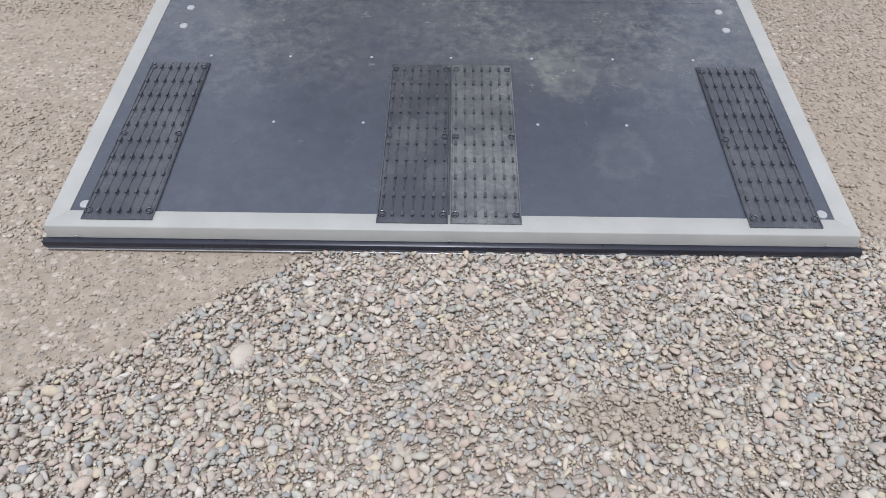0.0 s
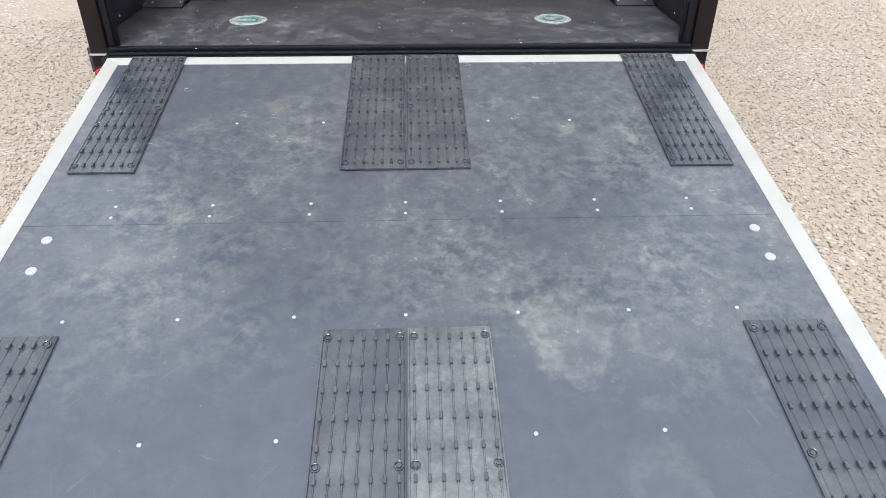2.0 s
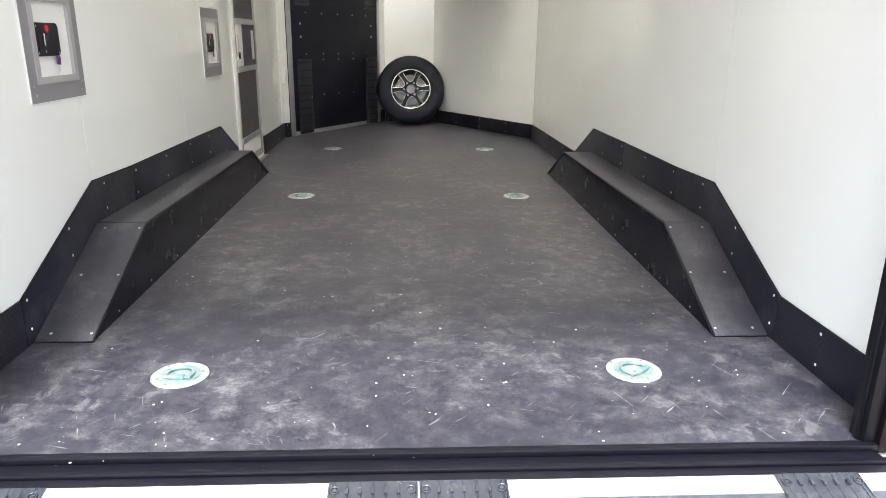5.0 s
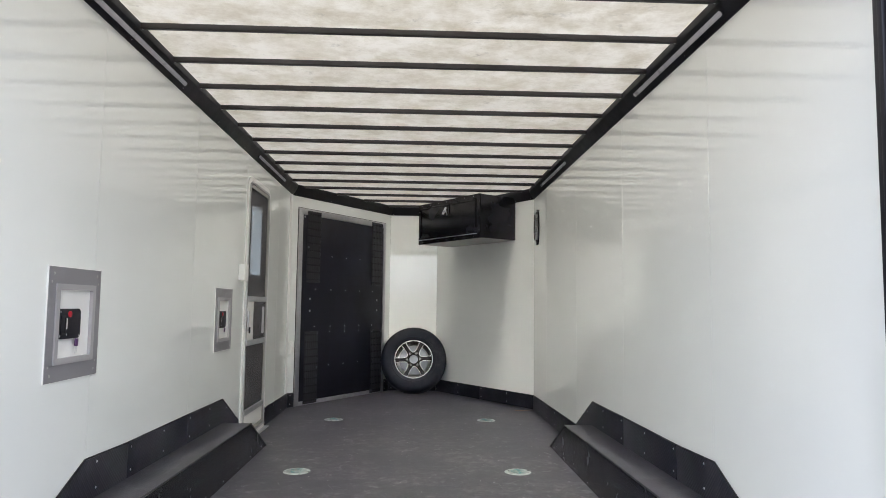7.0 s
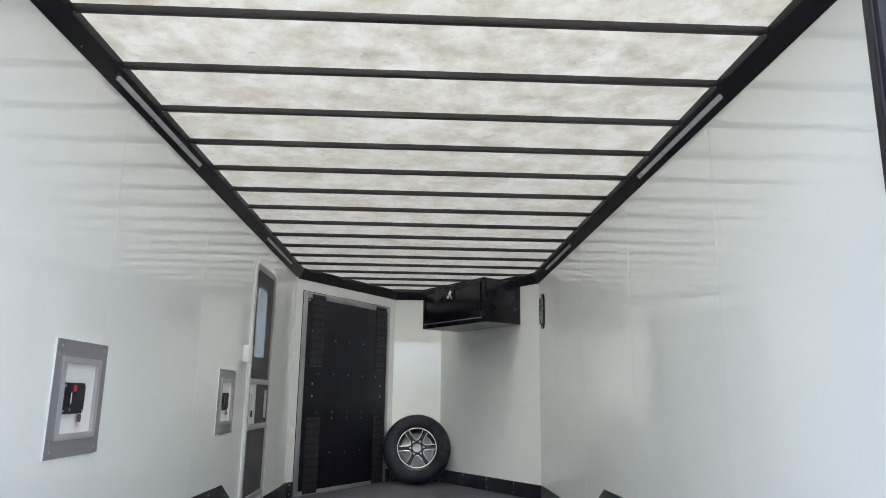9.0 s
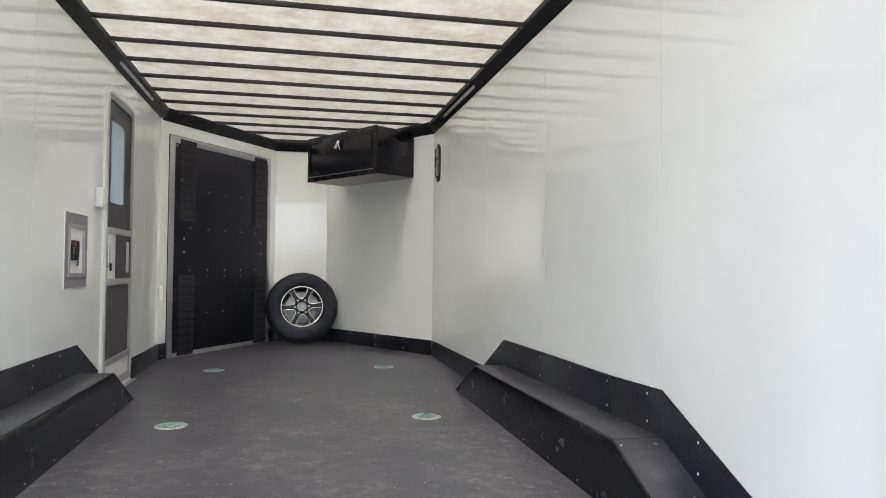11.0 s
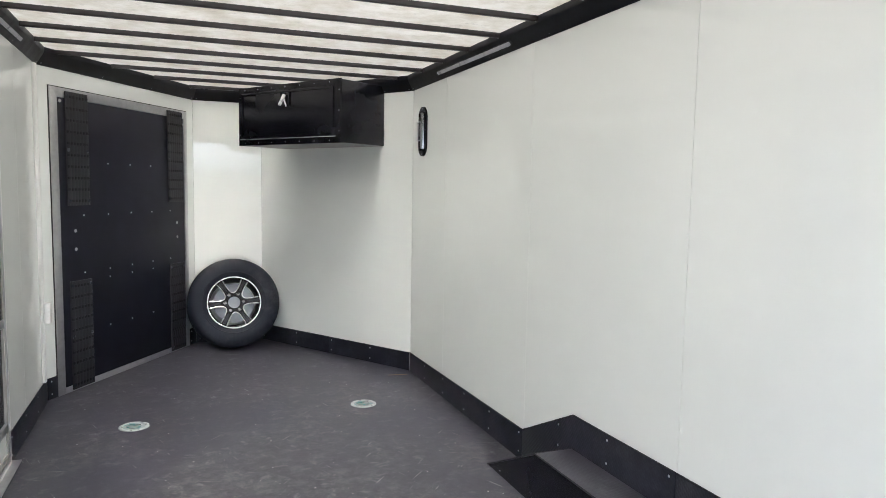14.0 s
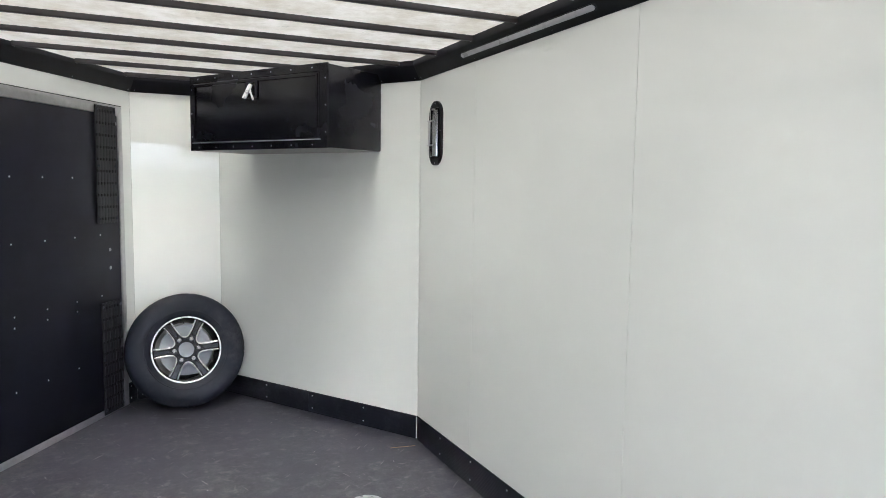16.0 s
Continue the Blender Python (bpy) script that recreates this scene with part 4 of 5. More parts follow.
def mat_sheet():
    """A thin sheet with convex lanes between seven narrow wavy ribs."""
    bm = bmesh.new()
    cols = [(-MAT_W / 2, 0.0055, 0.0), (-MAT_W / 2 + 0.003, 0.0075, 0.0), (-MAT_W / 2 + 0.005, 0.0050, 0.0)]
    for k in range(7):
        c = -MAT_W / 2 + MAT_W * (k + 0.5) / 7
        cols += [(c - 0.0022, 0.0063, 1.0), (c - 0.0007, 0.0085, 1.0), (c + 0.0007, 0.0085, 1.0), (c + 0.0022, 0.0063, 1.0)]
        if k < 6:
            cols += [(c + MAT_W / 7 * f, h, 0.0) for f, h in ((0.25, 0.0066), (0.5, 0.0072), (0.75, 0.0066))]
    cols += [(-x, h, w) for x, h, w in cols[2::-1]]
    ny = 61
    top = []
    for x, h, w in cols:
        col = []
        for j in range(ny):
            y = -MAT_L * j / (ny - 1)
            step = (-y - 0.030) / ((MAT_L - 0.058) / 9)
            col.append(bm.verts.new((x + w * 0.0005 * math.sin(2 * math.pi * step), y, h if 0 < j < ny - 1 else min(h, 0.0055))))
        top.append(col)
    low = [[bm.verts.new((v.co.x, v.co.y, 0.0)) for v in (c[0], c[-1])] for c in top]
    for i in range(len(cols) - 1):
        for j in range(ny - 1):
            bm.faces.new((top[i][j], top[i + 1][j], top[i + 1][j + 1], top[i][j + 1]))
        bm.faces.new((top[i][0], low[i][0], low[i + 1][0], top[i + 1][0]))
        bm.faces.new((top[i][-1], top[i + 1][-1], low[i + 1][1], low[i][1]))
    bm.faces.new([low[0][0], *top[0], low[0][1]])
    bm.faces.new([low[-1][0], *top[-1], low[-1][1]][::-1])
    return bm


SHEET = finish(mat_sheet(), "sheet", MAT, 40)
SHEET_BLACK = finish(mat_sheet(), "sheet", MAT_DOOR, 40)
SHEET_DUSTY = finish(mat_sheet(), "sheet", MAT_DUSTY, 40)
CLEAT = finish(box(-0.0035, 0.0035, -0.0078, 0.0078, 0.0, 0.0145, 0.0012, seg=1), "cleat", MAT)
# Wider than the ramp's cleats, so each row reads as one shaded band.
CLEAT_DOOR = finish(box(-0.0075, 0.0075, -0.0090, 0.0090, 0.0, 0.0115, 0.0020, seg=1), "cleat", CLEAT_SHADED)
WASHER = finish(lathe([(0.0100, 0.0), (0.0100, 0.0085), (0.0088, 0.0100), (0.0076, 0.0095), (0.0070, 0.0045), (0.0056, 0.0045), (0.0050, 0.0088), (0.001, 0.0092)], 16), "fastener", MAT)


def traction_mat(m, label, group, sheet=None):
    t = thing("traction_mat", label, "traction mat", group, m=m)
    piece("sheet", sheet or SHEET, t, pose(0, 0, 0))
    for r in range(10):
        y = -0.030 - r * (MAT_L - 0.058) / 9
        for k in range(7):
            if r in (0, 9) and k in (0, 6):
                continue
            piece("cleat", CLEAT_DOOR if sheet is SHEET_BLACK else CLEAT, t, pose(-MAT_W / 2 + MAT_W * (k + 0.5) / 7, y, 0.0))
    for y in (-0.026, -MAT_L / 2 - 0.006, -MAT_L + 0.028):
        for s in (-1, 1):
            piece("fastener", WASHER, t, pose(s * (MAT_W / 2 - 0.014), y, 0.001))
    return t


mats = [(x, y) for y in (-1.264, -0.003) for x in (-0.868, -0.0975, 0.0935, 0.868)]
for x, y in mats:
    side = "by the pale rail" if abs(x) > 0.5 else "paired amid the ramp"
    dusty = y < -1 and 0 < x < 0.5
    look_of = "dusty khaki-grey ribbed plastic traction mat " if dusty else "black ribbed plastic traction mat "
    traction_mat(RAMP @ pose(x, y, -0.0018 if y < -0.06 else 0.0002), look_of + side, "traction mats on the ramp", SHEET_DUSTY if dusty else None)


# ---- front ramp door in the slanting wall ----
fdoor = thing("ramp_door", "closed black front ramp door in a silver metal frame", "ramp door", m=V_LEFT)
U0, U1, FT = DOOR_U0, DOOR_U1, DOOR_TOP
part("jamb", prism([(U0, 0.0), (U0 + 0.056, 0.0), (U0 + 0.056, FT - 0.056), (U0, FT)], -0.012, 0.05, "y", 0.0015), ALU, fdoor, "silver metal jamb")
part("jamb", prism([(U1, 0.0), (U1 - 0.040, 0.0), (U1 - 0.040, FT - 0.056), (U1, FT)], -0.012, 0.05, "y", 0.0015), ALU, fdoor, "silver metal jamb")
part("head", prism([(U0 + 0.001, FT), (U1 - 0.001, FT), (U1 - 0.041, FT - 0.056), (U0 + 0.057, FT - 0.056)], -0.012, 0.05, "y", 0.0015), ALU, fdoor, "silver metal head")
part("sill", box(U0 + 0.057, U1 - 0.041, -0.012, 0.05, 0.0, 0.036, 0.0015), ALU, fdoor, "silver metal sill")
part("gasket", ring_plate([(U0 - 0.006, 0.0), (U1 + 0.006, 0.0), (U1 + 0.006, FT + 0.006), (U0 - 0.006, FT + 0.006)], [(U0, 0.0), (U1, 0.0), (U1, FT), (U0, FT)], -0.004, 0.03, "y"), RUBBER, fdoor, "thin black gasket")
part("leaf", box(U0 + 0.060, U1 - 0.044, -0.008, 0.04, 0.038, FT - 0.058, 0.002), DOOR_BLACK, fdoor, "black coated board")
spots = [(0.585, 1.43), (0.812, 1.43), (1.045, 1.43)]
spots += [(u, 1.098) for u in (0.347, 0.578, 0.813, 1.049, 1.275)] + [(u, 0.735) for u in (0.342, 0.58, 0.812, 1.05, 1.273)]
spots += [(u, 0.68) for u in (0.342, 0.577, 0.81, 1.048)] + [(u, 0.355) for u in (0.572, 0.80, 1.046)]
for u, z in spots:
    piece("screw", SCREW_W, fdoor, pose(u, -0.008, z, 90))
for u, z in ((0.270, 1.003), (0.271, 0.888), (1.363, 1.003), (1.364, 0.893), (0.170, 1.79), (1.45, 1.76)):
    piece("bolt", BOLT_L, fdoor, pose(u, -0.008, z, 90) @ Matrix.Diagonal((0.75, 0.75, 1, 1)))
for u, z, w in ((0.300, 1.852, 0.200), (1.342, 1.855, 0.195), (0.297, 0.690, 0.195), (1.352, 0.690, 0.195)):
    traction_mat(V_LEFT @ pose(u, -0.0122, z, 90) @ Matrix.Diagonal((1.03, 1.035 if z > 1 else 1.02, 1, 1)), "black ribbed traction mat screwed to the closed door", "traction mats on the front door", SHEET_BLACK)


# ---- wall cabinet ----
cab = thing("wall_cabinet", "gloss black steel cabinet hung high on the slanting white wall", "cabinet", m=V_RIGHT)
C0, C1, CB, CT, CD = 0.296, 1.352, 1.598, 2.020, -0.441
part("body", box(C0, C1, CD, -0.001, CB + 0.003, CT, 0.003), GLOSS_BLACK, cab)
part("underside", box(C0 + 0.012, C1 - 0.004, CD + 0.012, -0.002, CB, CB + 0.0025), ALU_WHITE, cab, "pale unpainted underside")
part("face_frame", ring_plate([(C0 - 0.003, CB), (C1 + 0.003, CB), (C1 + 0.003, CT + 0.003), (C0 - 0.003, CT + 0.003)],
                              [(C0 + 0.028, CB + 0.045), (C1 - 0.048, CB + 0.045), (C1 - 0.048, CT - 0.036), (C0 + 0.028, CT - 0.036)], CD - 0.006, CD + 0.004, "y", 0.002), GLOSS_BLACK, cab)
cdoor = part("door", box(C0 + 0.030, C1 - 0.050, CD - 0.010, CD + 0.002, CB + 0.047, CT - 0.038, 0.005, seg=3), GLOSS_BLACK, cab)
for ins, th in ((-0.008, 0.0150),):
    o = [(C0 + 0.046 + ins, CB + 0.062 + ins), (C1 - 0.066 - ins, CB + 0.062 + ins), (C1 - 0.066 - ins, CT - 0.054 - ins), (C0 + 0.046 + ins, CT - 0.054 - ins)]
    i_ = [(o[0][0] + 0.012, o[0][1] + 0.012), (o[1][0] - 0.012, o[1][1] + 0.012), (o[2][0] - 0.012, o[2][1] - 0.012), (o[3][0] + 0.012, o[3][1] - 0.012)]
    part("moulding", ring_plate(o, i_, CD - th, CD - 0.0095, "y", 0.003), GLOSS_BLACK, cdoor)
part("drip_edge", box(C0 + 0.02, C1 - 0.04, CD - 0.016, CD - 0.006, CB + 0.042, CB + 0.047, 0.0015), ALU, cdoor, "bright lower edge")
part("latch_plate", ring_plate(shift(rounded_rect(0.09, 0.095, 0.012), 0.818, 1.922), shift(rounded_rect(0.066, 0.07, 0.008), 0.818, 1.922), CD - 0.018, CD - 0.012, "y", 0.001), BLACK_TRIM, cdoor)
b = box(-0.012, 0.012, -0.012, 0.0, -0.085, 0.0, 0.003)
part("paddle", b, RIM_CUT, cdoor, "chrome paddle latch", pose(0.822, CD - 0.018, 1.945, -14, 22, 0))
b = tube([(0, 0, 0), (0.004, -0.002, 0.03)], 0.0012, 6)
lathe([(0.011, -0.001), (0.011, 0.001)], 12, "y", b)
box(-0.006, 0.006, -0.001, 0.001, -0.055, -0.008, 0.0, b)
part("key", b, RIM_CUT, cdoor, "small hanging key", pose(0.822, CD - 0.030, 1.910, 0, -28, 0))
for i in range(7):
    piece("rivet", SCREW_S, cab, pose(C0 + 0.07 + i * (C1 - C0 - 0.17) / 6, CD - 0.006, CB + 0.017, 90))
    piece("rivet", SCREW_S, cab, pose(C0 + 0.07 + i * (C1 - C0 - 0.17) / 6, CD - 0.006, CT - 0.016, 90))
for i in range(3):
    piece("rivet", SCREW_S, cab, pose(C1 - 0.010, CD - 0.006, CB + 0.08 + i * 0.135, 90))
    piece("rivet", SCREW_S, cab, pose(C0 + 0.010, CD - 0.006, CB + 0.08 + i * 0.135, 90))


# ---- vents ----
def wall_vent(m, label):
    v = thing("wall_vent", label, "vent", "wall vents", m=m)
    w, h = 0.150, 0.325
    part("bezel", ring_plate(rounded_rect(w, h, w / 2 - 0.001, 10), rounded_rect(w - 0.05, h - 0.07, 0.012, 10), -0.012, 0.0, "y", 0.002), BLACK_TRIM, v, "black oval bezel")
    part("recess", box(-0.05, 0.05, -0.003, -0.001, -0.128, 0.128), DARK_GAP, v)
    part("drum", lathe([(0.030, -0.118), (0.032, -0.116), (0.032, 0.116), (0.030, 0.118)], 28, bm=None), DARK_CHROME, v, "smoky chrome vent drum", pose(0, -0.004, 0))
    b = lathe([(0.0345, -0.064), (0.0345, -0.058)], 28)
    lathe([(0.0345, 0.058), (0.0345, 0.064)], 28, bm=b)
    box(-0.022, -0.010, -0.036, -0.026, -0.058, 0.058, 0.003, b)
    for z in (-0.061, 0.061):
        box(-0.034, 0.042, -0.037, -0.034, z - 0.002, z + 0.002, 0.0008, b)
    part("slider", b, ALU, v, "pale slider tab", pose(-0.004, -0.004, 0))
    for x, z in ((0, 0.150), (0, -0.150), (0.064, 0.01)):
        piece("screw", SCREW_S, v, pose(x, -0.012, z, 90))


wall_vent(pose(HALF, 4.880, 1.680, 0, 0, -90), "black oval flow-through vent high on the white wall")
wall_vent(pose(-HALF, 0.305, 0.355, 0, 0, 90), "black oval flow-through vent low beside the rear post")


# ---- hatches in the left wall ----
def hatch(y, z):
    m = pose(-HALF, y + HATCH_W / 2, z + HATCH_H / 2, 0, 0, 90)
    h = thing("wall_hatch", "satin grey framed hatch with white panel and black lock", "hatch", "wall hatches", m=m)
    w2, h2 = HATCH_W / 2, HATCH_H / 2
    part("frame", ring_plate([(w2, -h2), (w2, h2), (-w2, h2), (-w2, -h2)], [(w2 - 0.06, -h2 + 0.06), (w2 - 0.06, h2 - 0.06), (-w2 + 0.06, h2 - 0.06), (-w2 + 0.06, -h2 + 0.06)], -0.006, 0.0, "y", 0.001), HATCH_ALU, h)
    part("inner_frame", ring_plate([(w2 - 0.045, -h2 + 0.055), (w2 - 0.045, h2 - 0.055), (-w2 + 0.045, h2 - 0.055), (-w2 + 0.045, -h2 + 0.055)],
                                   [(w2 - 0.067, -h2 + 0.075), (w2 - 0.067, h2 - 0.075), (-w2 + 0.067, h2 - 0.075), (-w2 + 0.067, -h2 + 0.075)], -0.011, 0.0005, "y", 0.002), HATCH_BEAD, h, "brighter raised bead")
    part("edge_trim", ring_plate([(w2 + 0.002, -h2 - 0.002), (w2 + 0.002, h2 + 0.002), (-w2 - 0.002, h2 + 0.002), (-w2 - 0.002, -h2 - 0.002)], [(w2, -h2), (w2, h2), (-w2, h2), (-w2, -h2)], -0.0045, 0.0, "y"), WHITE, h, "thin white outer edge line")
    part("panel", box(-w2 + 0.0605, w2 - 0.0605, 0.001, 0.007, -h2 + 0.0605, h2 - 0.0605), WHITE, h, "white inner panel")
    lock = part("lock", prism(shift(rounded_rect(0.143, 0.100, 0.012), -0.040, 0.0), 0.002, 0.0244, "y", 0.004), RUBBER, h, "black plastic lock body", pose(0, -0.0114, 0) @ Matrix.Diagonal((1, 0.5, 1, 1)))
    part("pocket", ring_plate(shift(rounded_rect(0.034, 0.066, 0.006), -0.086, -0.004), shift(rounded_rect(0.022, 0.052, 0.004), -0.086, -0.004), -0.002, 0.002, "y", 0.0012), BLACK_TRIM, lock)
    part("slot", box(-0.069, -0.060, -0.001, 0.0025, -0.018, 0.018, 0.001), WHITE, lock, "pale slot")
    part("knob", lathe([(0.0095, -0.006), (0.0110, -0.004), (0.0110, 0.002)], 18, "y"), RED, lock, "red release button", pose(-0.046, 0, 0.032))
    for dx, dz in ((-0.105, 0.040), (-0.105, -0.040), (0.022, -0.041), (-0.062, -0.036)):
        piece("screw", SCREW_S, lock, pose(dx, 0.002, dz, 90))
    b = box(-0.011, 0.011, -0.004, 0.004, -0.026, 0.0, 0.002)
    part("key_tag", b, PURPLE, lock, "purple key tag", pose(0.014, 0.006, -0.052, 0, 4, 0))
    b = box(-0.006, -0.002, -0.001, 0.001, -0.052, -0.026)
    box(0.003, 0.007, -0.001, 0.001, -0.049, -0.026, 0.0, b)
    part("key", b, RIM_CUT, lock, "small steel keys", pose(0.014, 0.006, -0.052, 0, 4, 0))
    for sx in (-1, 1):
        for sz in (-1, 1):
            piece("screw", SCREW_M, h, pose(sx * (w2 - 0.03), -0.006, sz * (h2 - 0.022), 90))
            piece("screw", SCREW_S, h, pose(sx * (w2 - 0.018), -0.006, sz * (h2 - 0.05), 90))


for y, z in HATCHES:
    hatch(y, z)


# ---- side door with screen ----
sd_m = pose(-HALF, 3.734, 0.0, 0, 0, 90)
sd = thing("side_door", "white-framed side door behind a dark insect screen", "door", m=sd_m)
W2, DT = 0.368, 1.846


def door_line(inset, bottom, r):
    w, h = 2 * (W2 - inset), DT - inset - bottom
    return shift(rounded_rect(w, h, max(0.004, r - inset), 8, (0.04, 1, 1, 0.04)), 0, bottom + h / 2)


part("outer_frame", ring_plate(door_line(0.0, 0.003, 0.11), door_line(0.040, 0.036, 0.11), -0.010, 0.0, "y", 0.003), WHITE, sd, "white outer frame")
part("frame_lip", ring_plate(door_line(0.036, 0.032, 0.11), door_line(0.052, 0.046, 0.11), -0.016, 0.026, "y", 0.002), ALU, sd, "bright metal lip")
scr = part("screen_frame", ring_plate(door_line(0.054, 0.048, 0.11), door_line(0.078, 0.075, 0.11), -0.012, 0.004, "y", 0.002), ALU_WHITE, sd, "pale screen frame")
for z0, z1 in ((0.985, DT - 0.075), (0.21, 0.68)):
    part("screen_mesh", box(-W2 + 0.074, W2 - 0.074, -0.003, -0.0015, z0, z1), SCREEN, scr, "dark insect mesh")
for z in (0.985, 0.675, 0.20):
    part("crossbar", box(-W2 + 0.074, W2 - 0.074, -0.016, 0.004, z - 0.018, z + 0.018, 0.003), ALU, scr, "grey metal crossbar")
part("slide_panel", box(-W2 + 0.076, -0.08, -0.006, -0.002, 0.695, 0.966, 0.001), WHITE, scr, "white sliding panel")
part("slide_panel", box(-0.085, W2 - 0.076, -0.011, -0.0065, 0.695, 0.966, 0.001), SCREEN, scr, "smoky sliding panel")
part("pull", box(0.16, 0.185, -0.026, -0.011, 0.73, 0.93, 0.006), DOOR_GREY, scr, "grey pull handle")
part("kick_panel", box(-W2 + 0.074, W2 - 0.074, -0.006, -0.002, 0.07, 0.185, 0.001), WHITE, scr, "white lower panel")
part("latch", box(-W2 + 0.09, -W2 + 0.115, -0.02, -0.006, 0.76, 0.90, 0.004), ALU, scr, "small metal latch")
part("latch_knob", box(-W2 + 0.095, -W2 + 0.112, -0.03, -0.02, 0.745, 0.79, 0.003), RUBBER, scr)
part("door_leaf", sheet_with_holes(-W2 + 0.05, W2 - 0.05, 0.03, DT - 0.046, [(-0.190, 0.160, 1.15, 1.67)], 0.010, 0.045, "y"), DOOR_GREY, sd, "grey outer leaf")
part("window_pane", box(-0.189, 0.159, 0.012, 0.016, 1.151, 1.669), FROSTED, sd, "frosted daylight pane")
part("window_ring", ring_plate(shift(rounded_rect(0.39, 0.56, 0.05), -0.015, 1.410), shift(rounded_rect(0.330, 0.500, 0.035), -0.015, 1.410), 0.0055, 0.0098, "y", 0.001), DOOR_GREY, sd)
part("sill_plate", box(-W2 + 0.02, W2 + 0.03, -0.045, 0.0, 0.001, 0.006, 0.001), ALU, sd, "worn metal sill plate")

# ---- small boxes and cable duct on the left wall ----
sw = thing("switch_box", "small white surface-mounted switch box beside the door frame", "switch", m=pose(-HALF, 3.262, 1.158, 0, 0, 90))
part("case", box(-0.05, 0.05, -0.042, 0.0, -0.055, 0.055, 0.006), WHITE, sw)
part("rocker", box(0.050, 0.053, -0.030, -0.012, -0.018, 0.012, 0.001), RUBBER, sw, "black rocker switch")

duct = thing("cable_duct", "white plastic cable duct running up the wall corner", "cable duct", m=pose(-HALF, 4.99, 0.0, 0, 0, 90))
part("duct", box(-0.018, 0.018, -0.018, 0.0, 0.142, 1.968, 0.004), WHITE, duct)
part("cover", box(-0.012, 0.012, -0.021, -0.018, 0.145, 1.965, 0.001), WHITE, duct)
jb = thing("junction_box", "small white plastic junction box on the cable duct", "junction box", m=pose(-HALF, 4.99, 0.55, 0, 0, 90))
part("case", box(-0.032, 0.032, -0.055, -0.0215, -0.06, 0.06, 0.006), WHITE, jb)


# ---- spare wheel ----
wheel = thing("spare_wheel", "spare wheel with black machined alloy rim leaning in the nose", "wheel", m=pose(0.017, 6.235, 0.350, -15, 0, 0) @ Matrix.Diagonal((1.012, 1, 1.012, 1)))
R = 0.352
prof = [(0.197, -0.082), (0.205, -0.088), (0.225, -0.100), (0.262, -0.108), (0.298, -0.106), (0.320, -0.098), (0.335, -0.088), (0.345, -0.074),
        (R, -0.055), (R, -0.034), (R - 0.007, -0.032), (R - 0.007, -0.026), (R, -0.024), (R, -0.004), (R - 0.007, -0.003), (R - 0.007, 0.003), (R, 0.004), (R, 0.024),
        (R - 0.007, 0.026), (R - 0.007, 0.032), (R, 0.034), (R, 0.055), (0.345, 0.074), (0.335, 0.088), (0.298, 0.106), (0.262, 0.108), (0.205, 0.088), (0.197, 0.082)]
tyre_bm = lathe(prof, 168, "y", close=True)
for v in tyre_bm.verts:
    r_ = math.hypot(v.co.x, v.co.z)
    if 0.318 < r_ and abs(v.co.y) > 0.05 and round(math.atan2(v.co.z, v.co.x) / (2 * math.pi) * 168) % 3 == 0:
        v.co.x, v.co.z = v.co.x * 0.997, v.co.z * 0.997
tyre = part("tyre", tyre_bm, TYRE, wheel, "worn black tyre with ribbed tread")
part("sidewall_rib", lathe([(0.238, -0.1035), (0.240, -0.1062), (0.243, -0.1066), (0.246, -0.1055)], 72, "y", close=True), TYRE, tyre)
rim = part("rim", lathe([(0.200, -0.083), (0.203, -0.088), (0.199, -0.090), (0.190, -0.086), (0.183, -0.060), (0.178, 0.07), (0.197, 0.083), (0.202, 0.083), (0.186, 0.06), (0.192, -0.06)], 72, "y", close=True), RIM_FACE, wheel, "gloss black alloy barrel")
rim.matrix_local = pose(0, 0, 0, 0, -4, 0)
part("rim_lip", lathe([(0.2055, -0.0885), (0.2050, -0.0915), (0.1965, -0.0915), (0.1955, -0.0875)], 72, "y", close=True), RIM_CUT, rim, "machined silver rim lip")
# Added disc that gives the wheel openings their grey.
part("backing", lathe([(0.156, -0.036), (0.156, -0.032)], 48, "y"), RIM_BACK, rim, "grey backing disc behind the spokes")


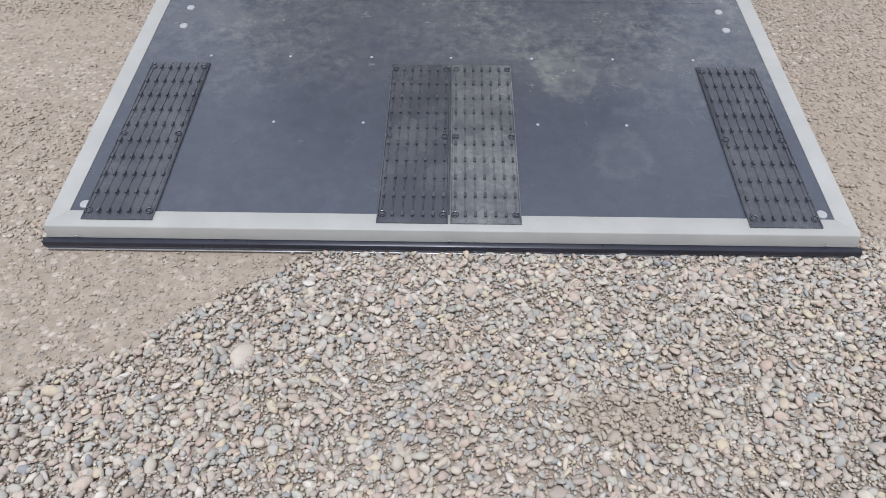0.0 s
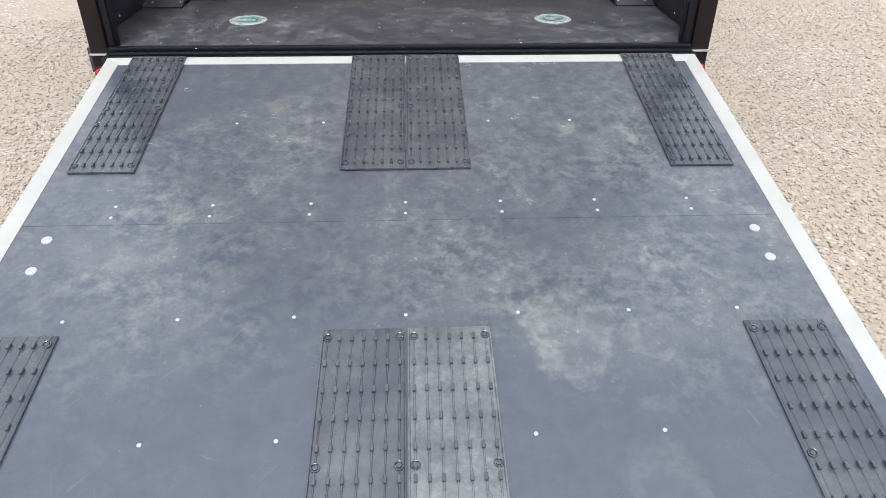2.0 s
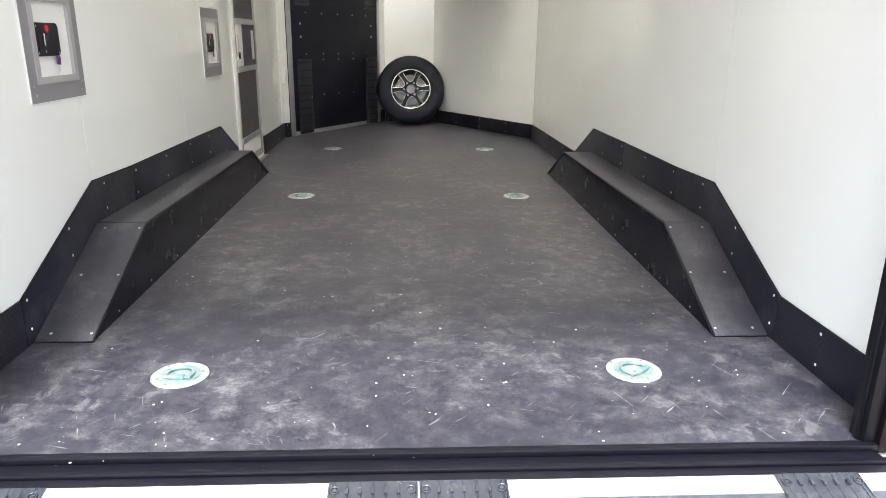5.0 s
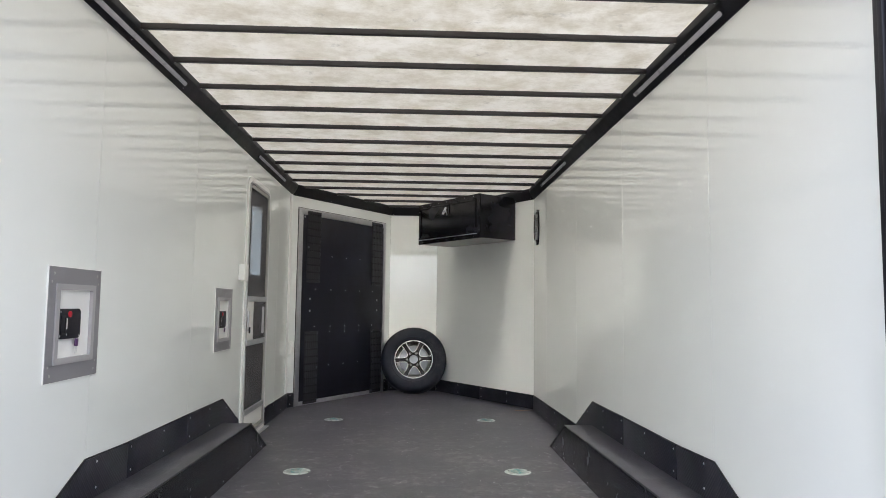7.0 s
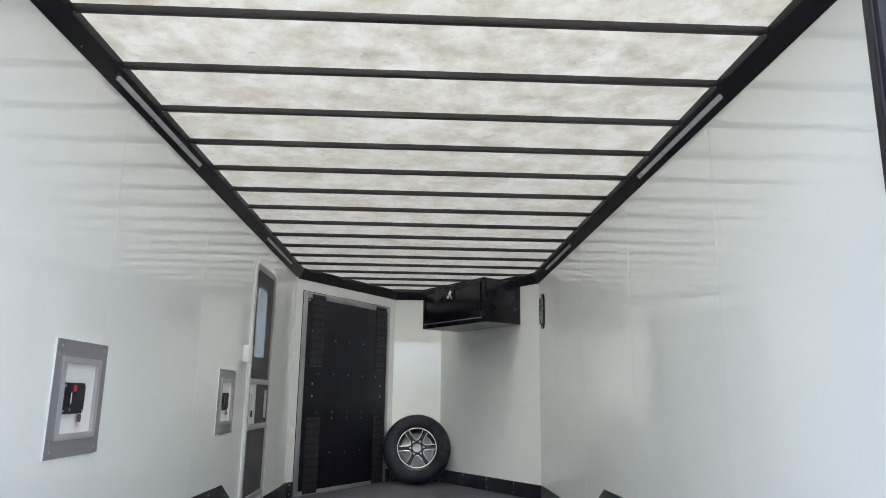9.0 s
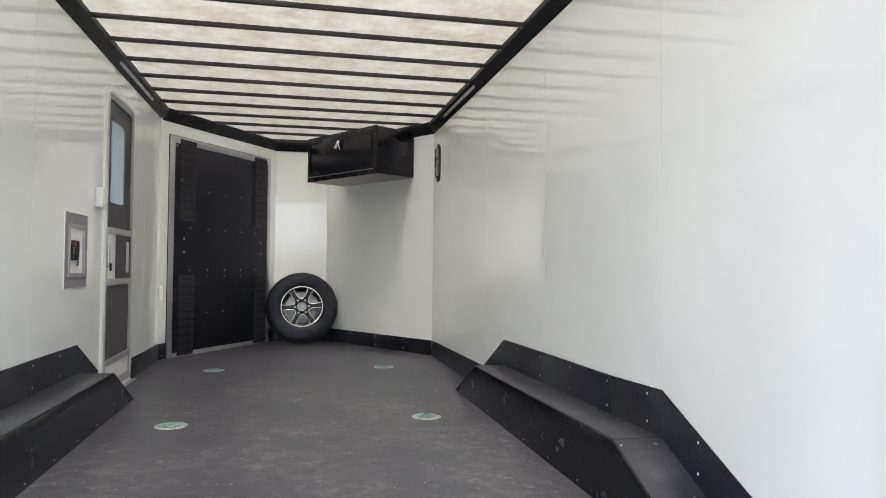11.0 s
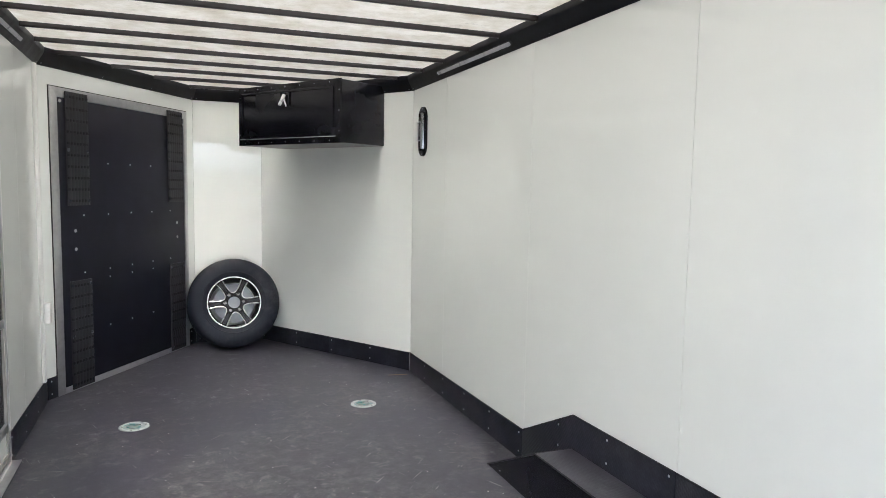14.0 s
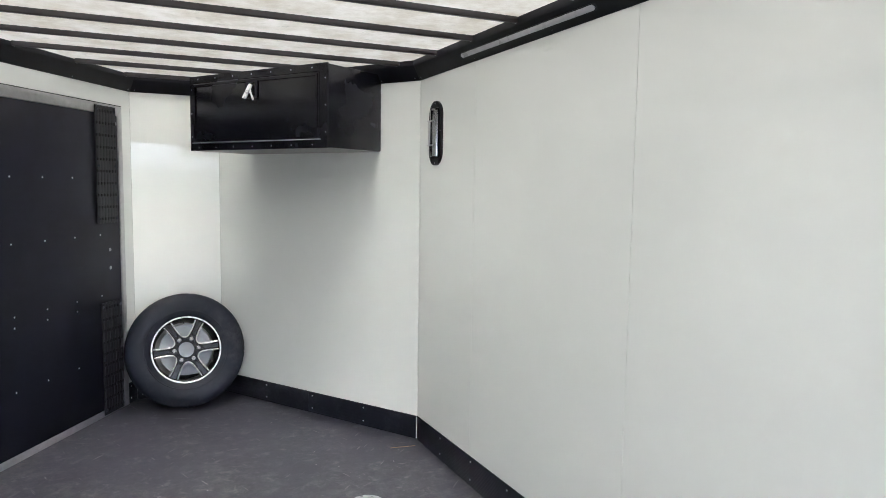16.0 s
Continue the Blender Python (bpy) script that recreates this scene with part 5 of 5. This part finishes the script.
def window_edge(side, n=9):
    """Half of a U-shaped opening in the wheel face: sideways and outward places, from its foot to the rim."""
    out = []
    for k in range(n):
        q = (k / (n - 1)) ** 1.7
        out.append((side * (0.044 * q ** 0.36 + 0.031 * q), 0.078 + 0.106 * q))
    return out


def turned(p, a):
    """Turn (sideways, outward) by a clockwise seen from the front."""
    c, s_ = math.cos(a), math.sin(a)
    return (p[0] * c + p[1] * s_, p[1] * c - p[0] * s_)


def spoke(a):
    """The web between the openings at a and a + 60 degrees."""
    step = radians(60)
    line = [turned(p, a) for p in window_edge(1)]
    lo, hi = math.atan2(0.075, 0.184), step - math.atan2(0.075, 0.184)
    line += [turned((0, 0.197), a + lo + (hi - lo) * k / 5) for k in range(6)]
    line += [turned(p, a + step) for p in window_edge(-1)[::-1]]
    line += [turned((0, 0.046), a + step * (1 - k / 6)) for k in range(7)]
    web = part("spoke", prism(line, -0.080, -0.052, "y"), RIM_FACE, rim)
    mid = a + step / 2
    groove = [turned(p, mid) for p in ((-0.006, 0.100), (0.006, 0.100), (0.013, 0.188), (-0.013, 0.188))]
    part("groove", prism(groove, -0.0815, -0.079, "y"), RIM_GROOVE, web, "dark grey facet between two machined edges")
    u = window_edge(-1)[::-1] + window_edge(1)[1:]
    e = tube([(turned(p, a)[0], -0.0805, turned(p, a)[1]) for p in u], 0.0042, 8)
    part("machined_edge", e, RIM_CUT, rim, "machined silver edge of a wheel opening")


for k in range(6):
    spoke(radians(60 * k))
part("hub", lathe([(0.057, -0.048), (0.057, -0.078), (0.055, -0.0815), (0.0505, -0.0815), (0.0485, -0.070), (0.02, -0.069)], 40, "y"), RIM_FACE, rim, "black hub face")
part("hub_hole", lathe([(0.0495, -0.0715), (0.0495, -0.0690)], 32, "y"), RIM_BACK, rim, "grey hub opening")
NUT = finish(lathe([(0.0125, 0.0), (0.0125, -0.007), (0.0090, -0.008), (0.0078, -0.003), (0.002, -0.003)], 14, "y"), "lug_seat", DARK_CHROME)
for k in range(6):
    a = radians(30 + 60 * k)
    piece("lug_seat", NUT, rim, pose(0.0695 * math.sin(a), -0.0800, 0.0695 * math.cos(a)))
part("valve", tube([(0.0, -0.085, 0.172), (0.0, -0.098, 0.160)], 0.004, 8), RUBBER, rim)
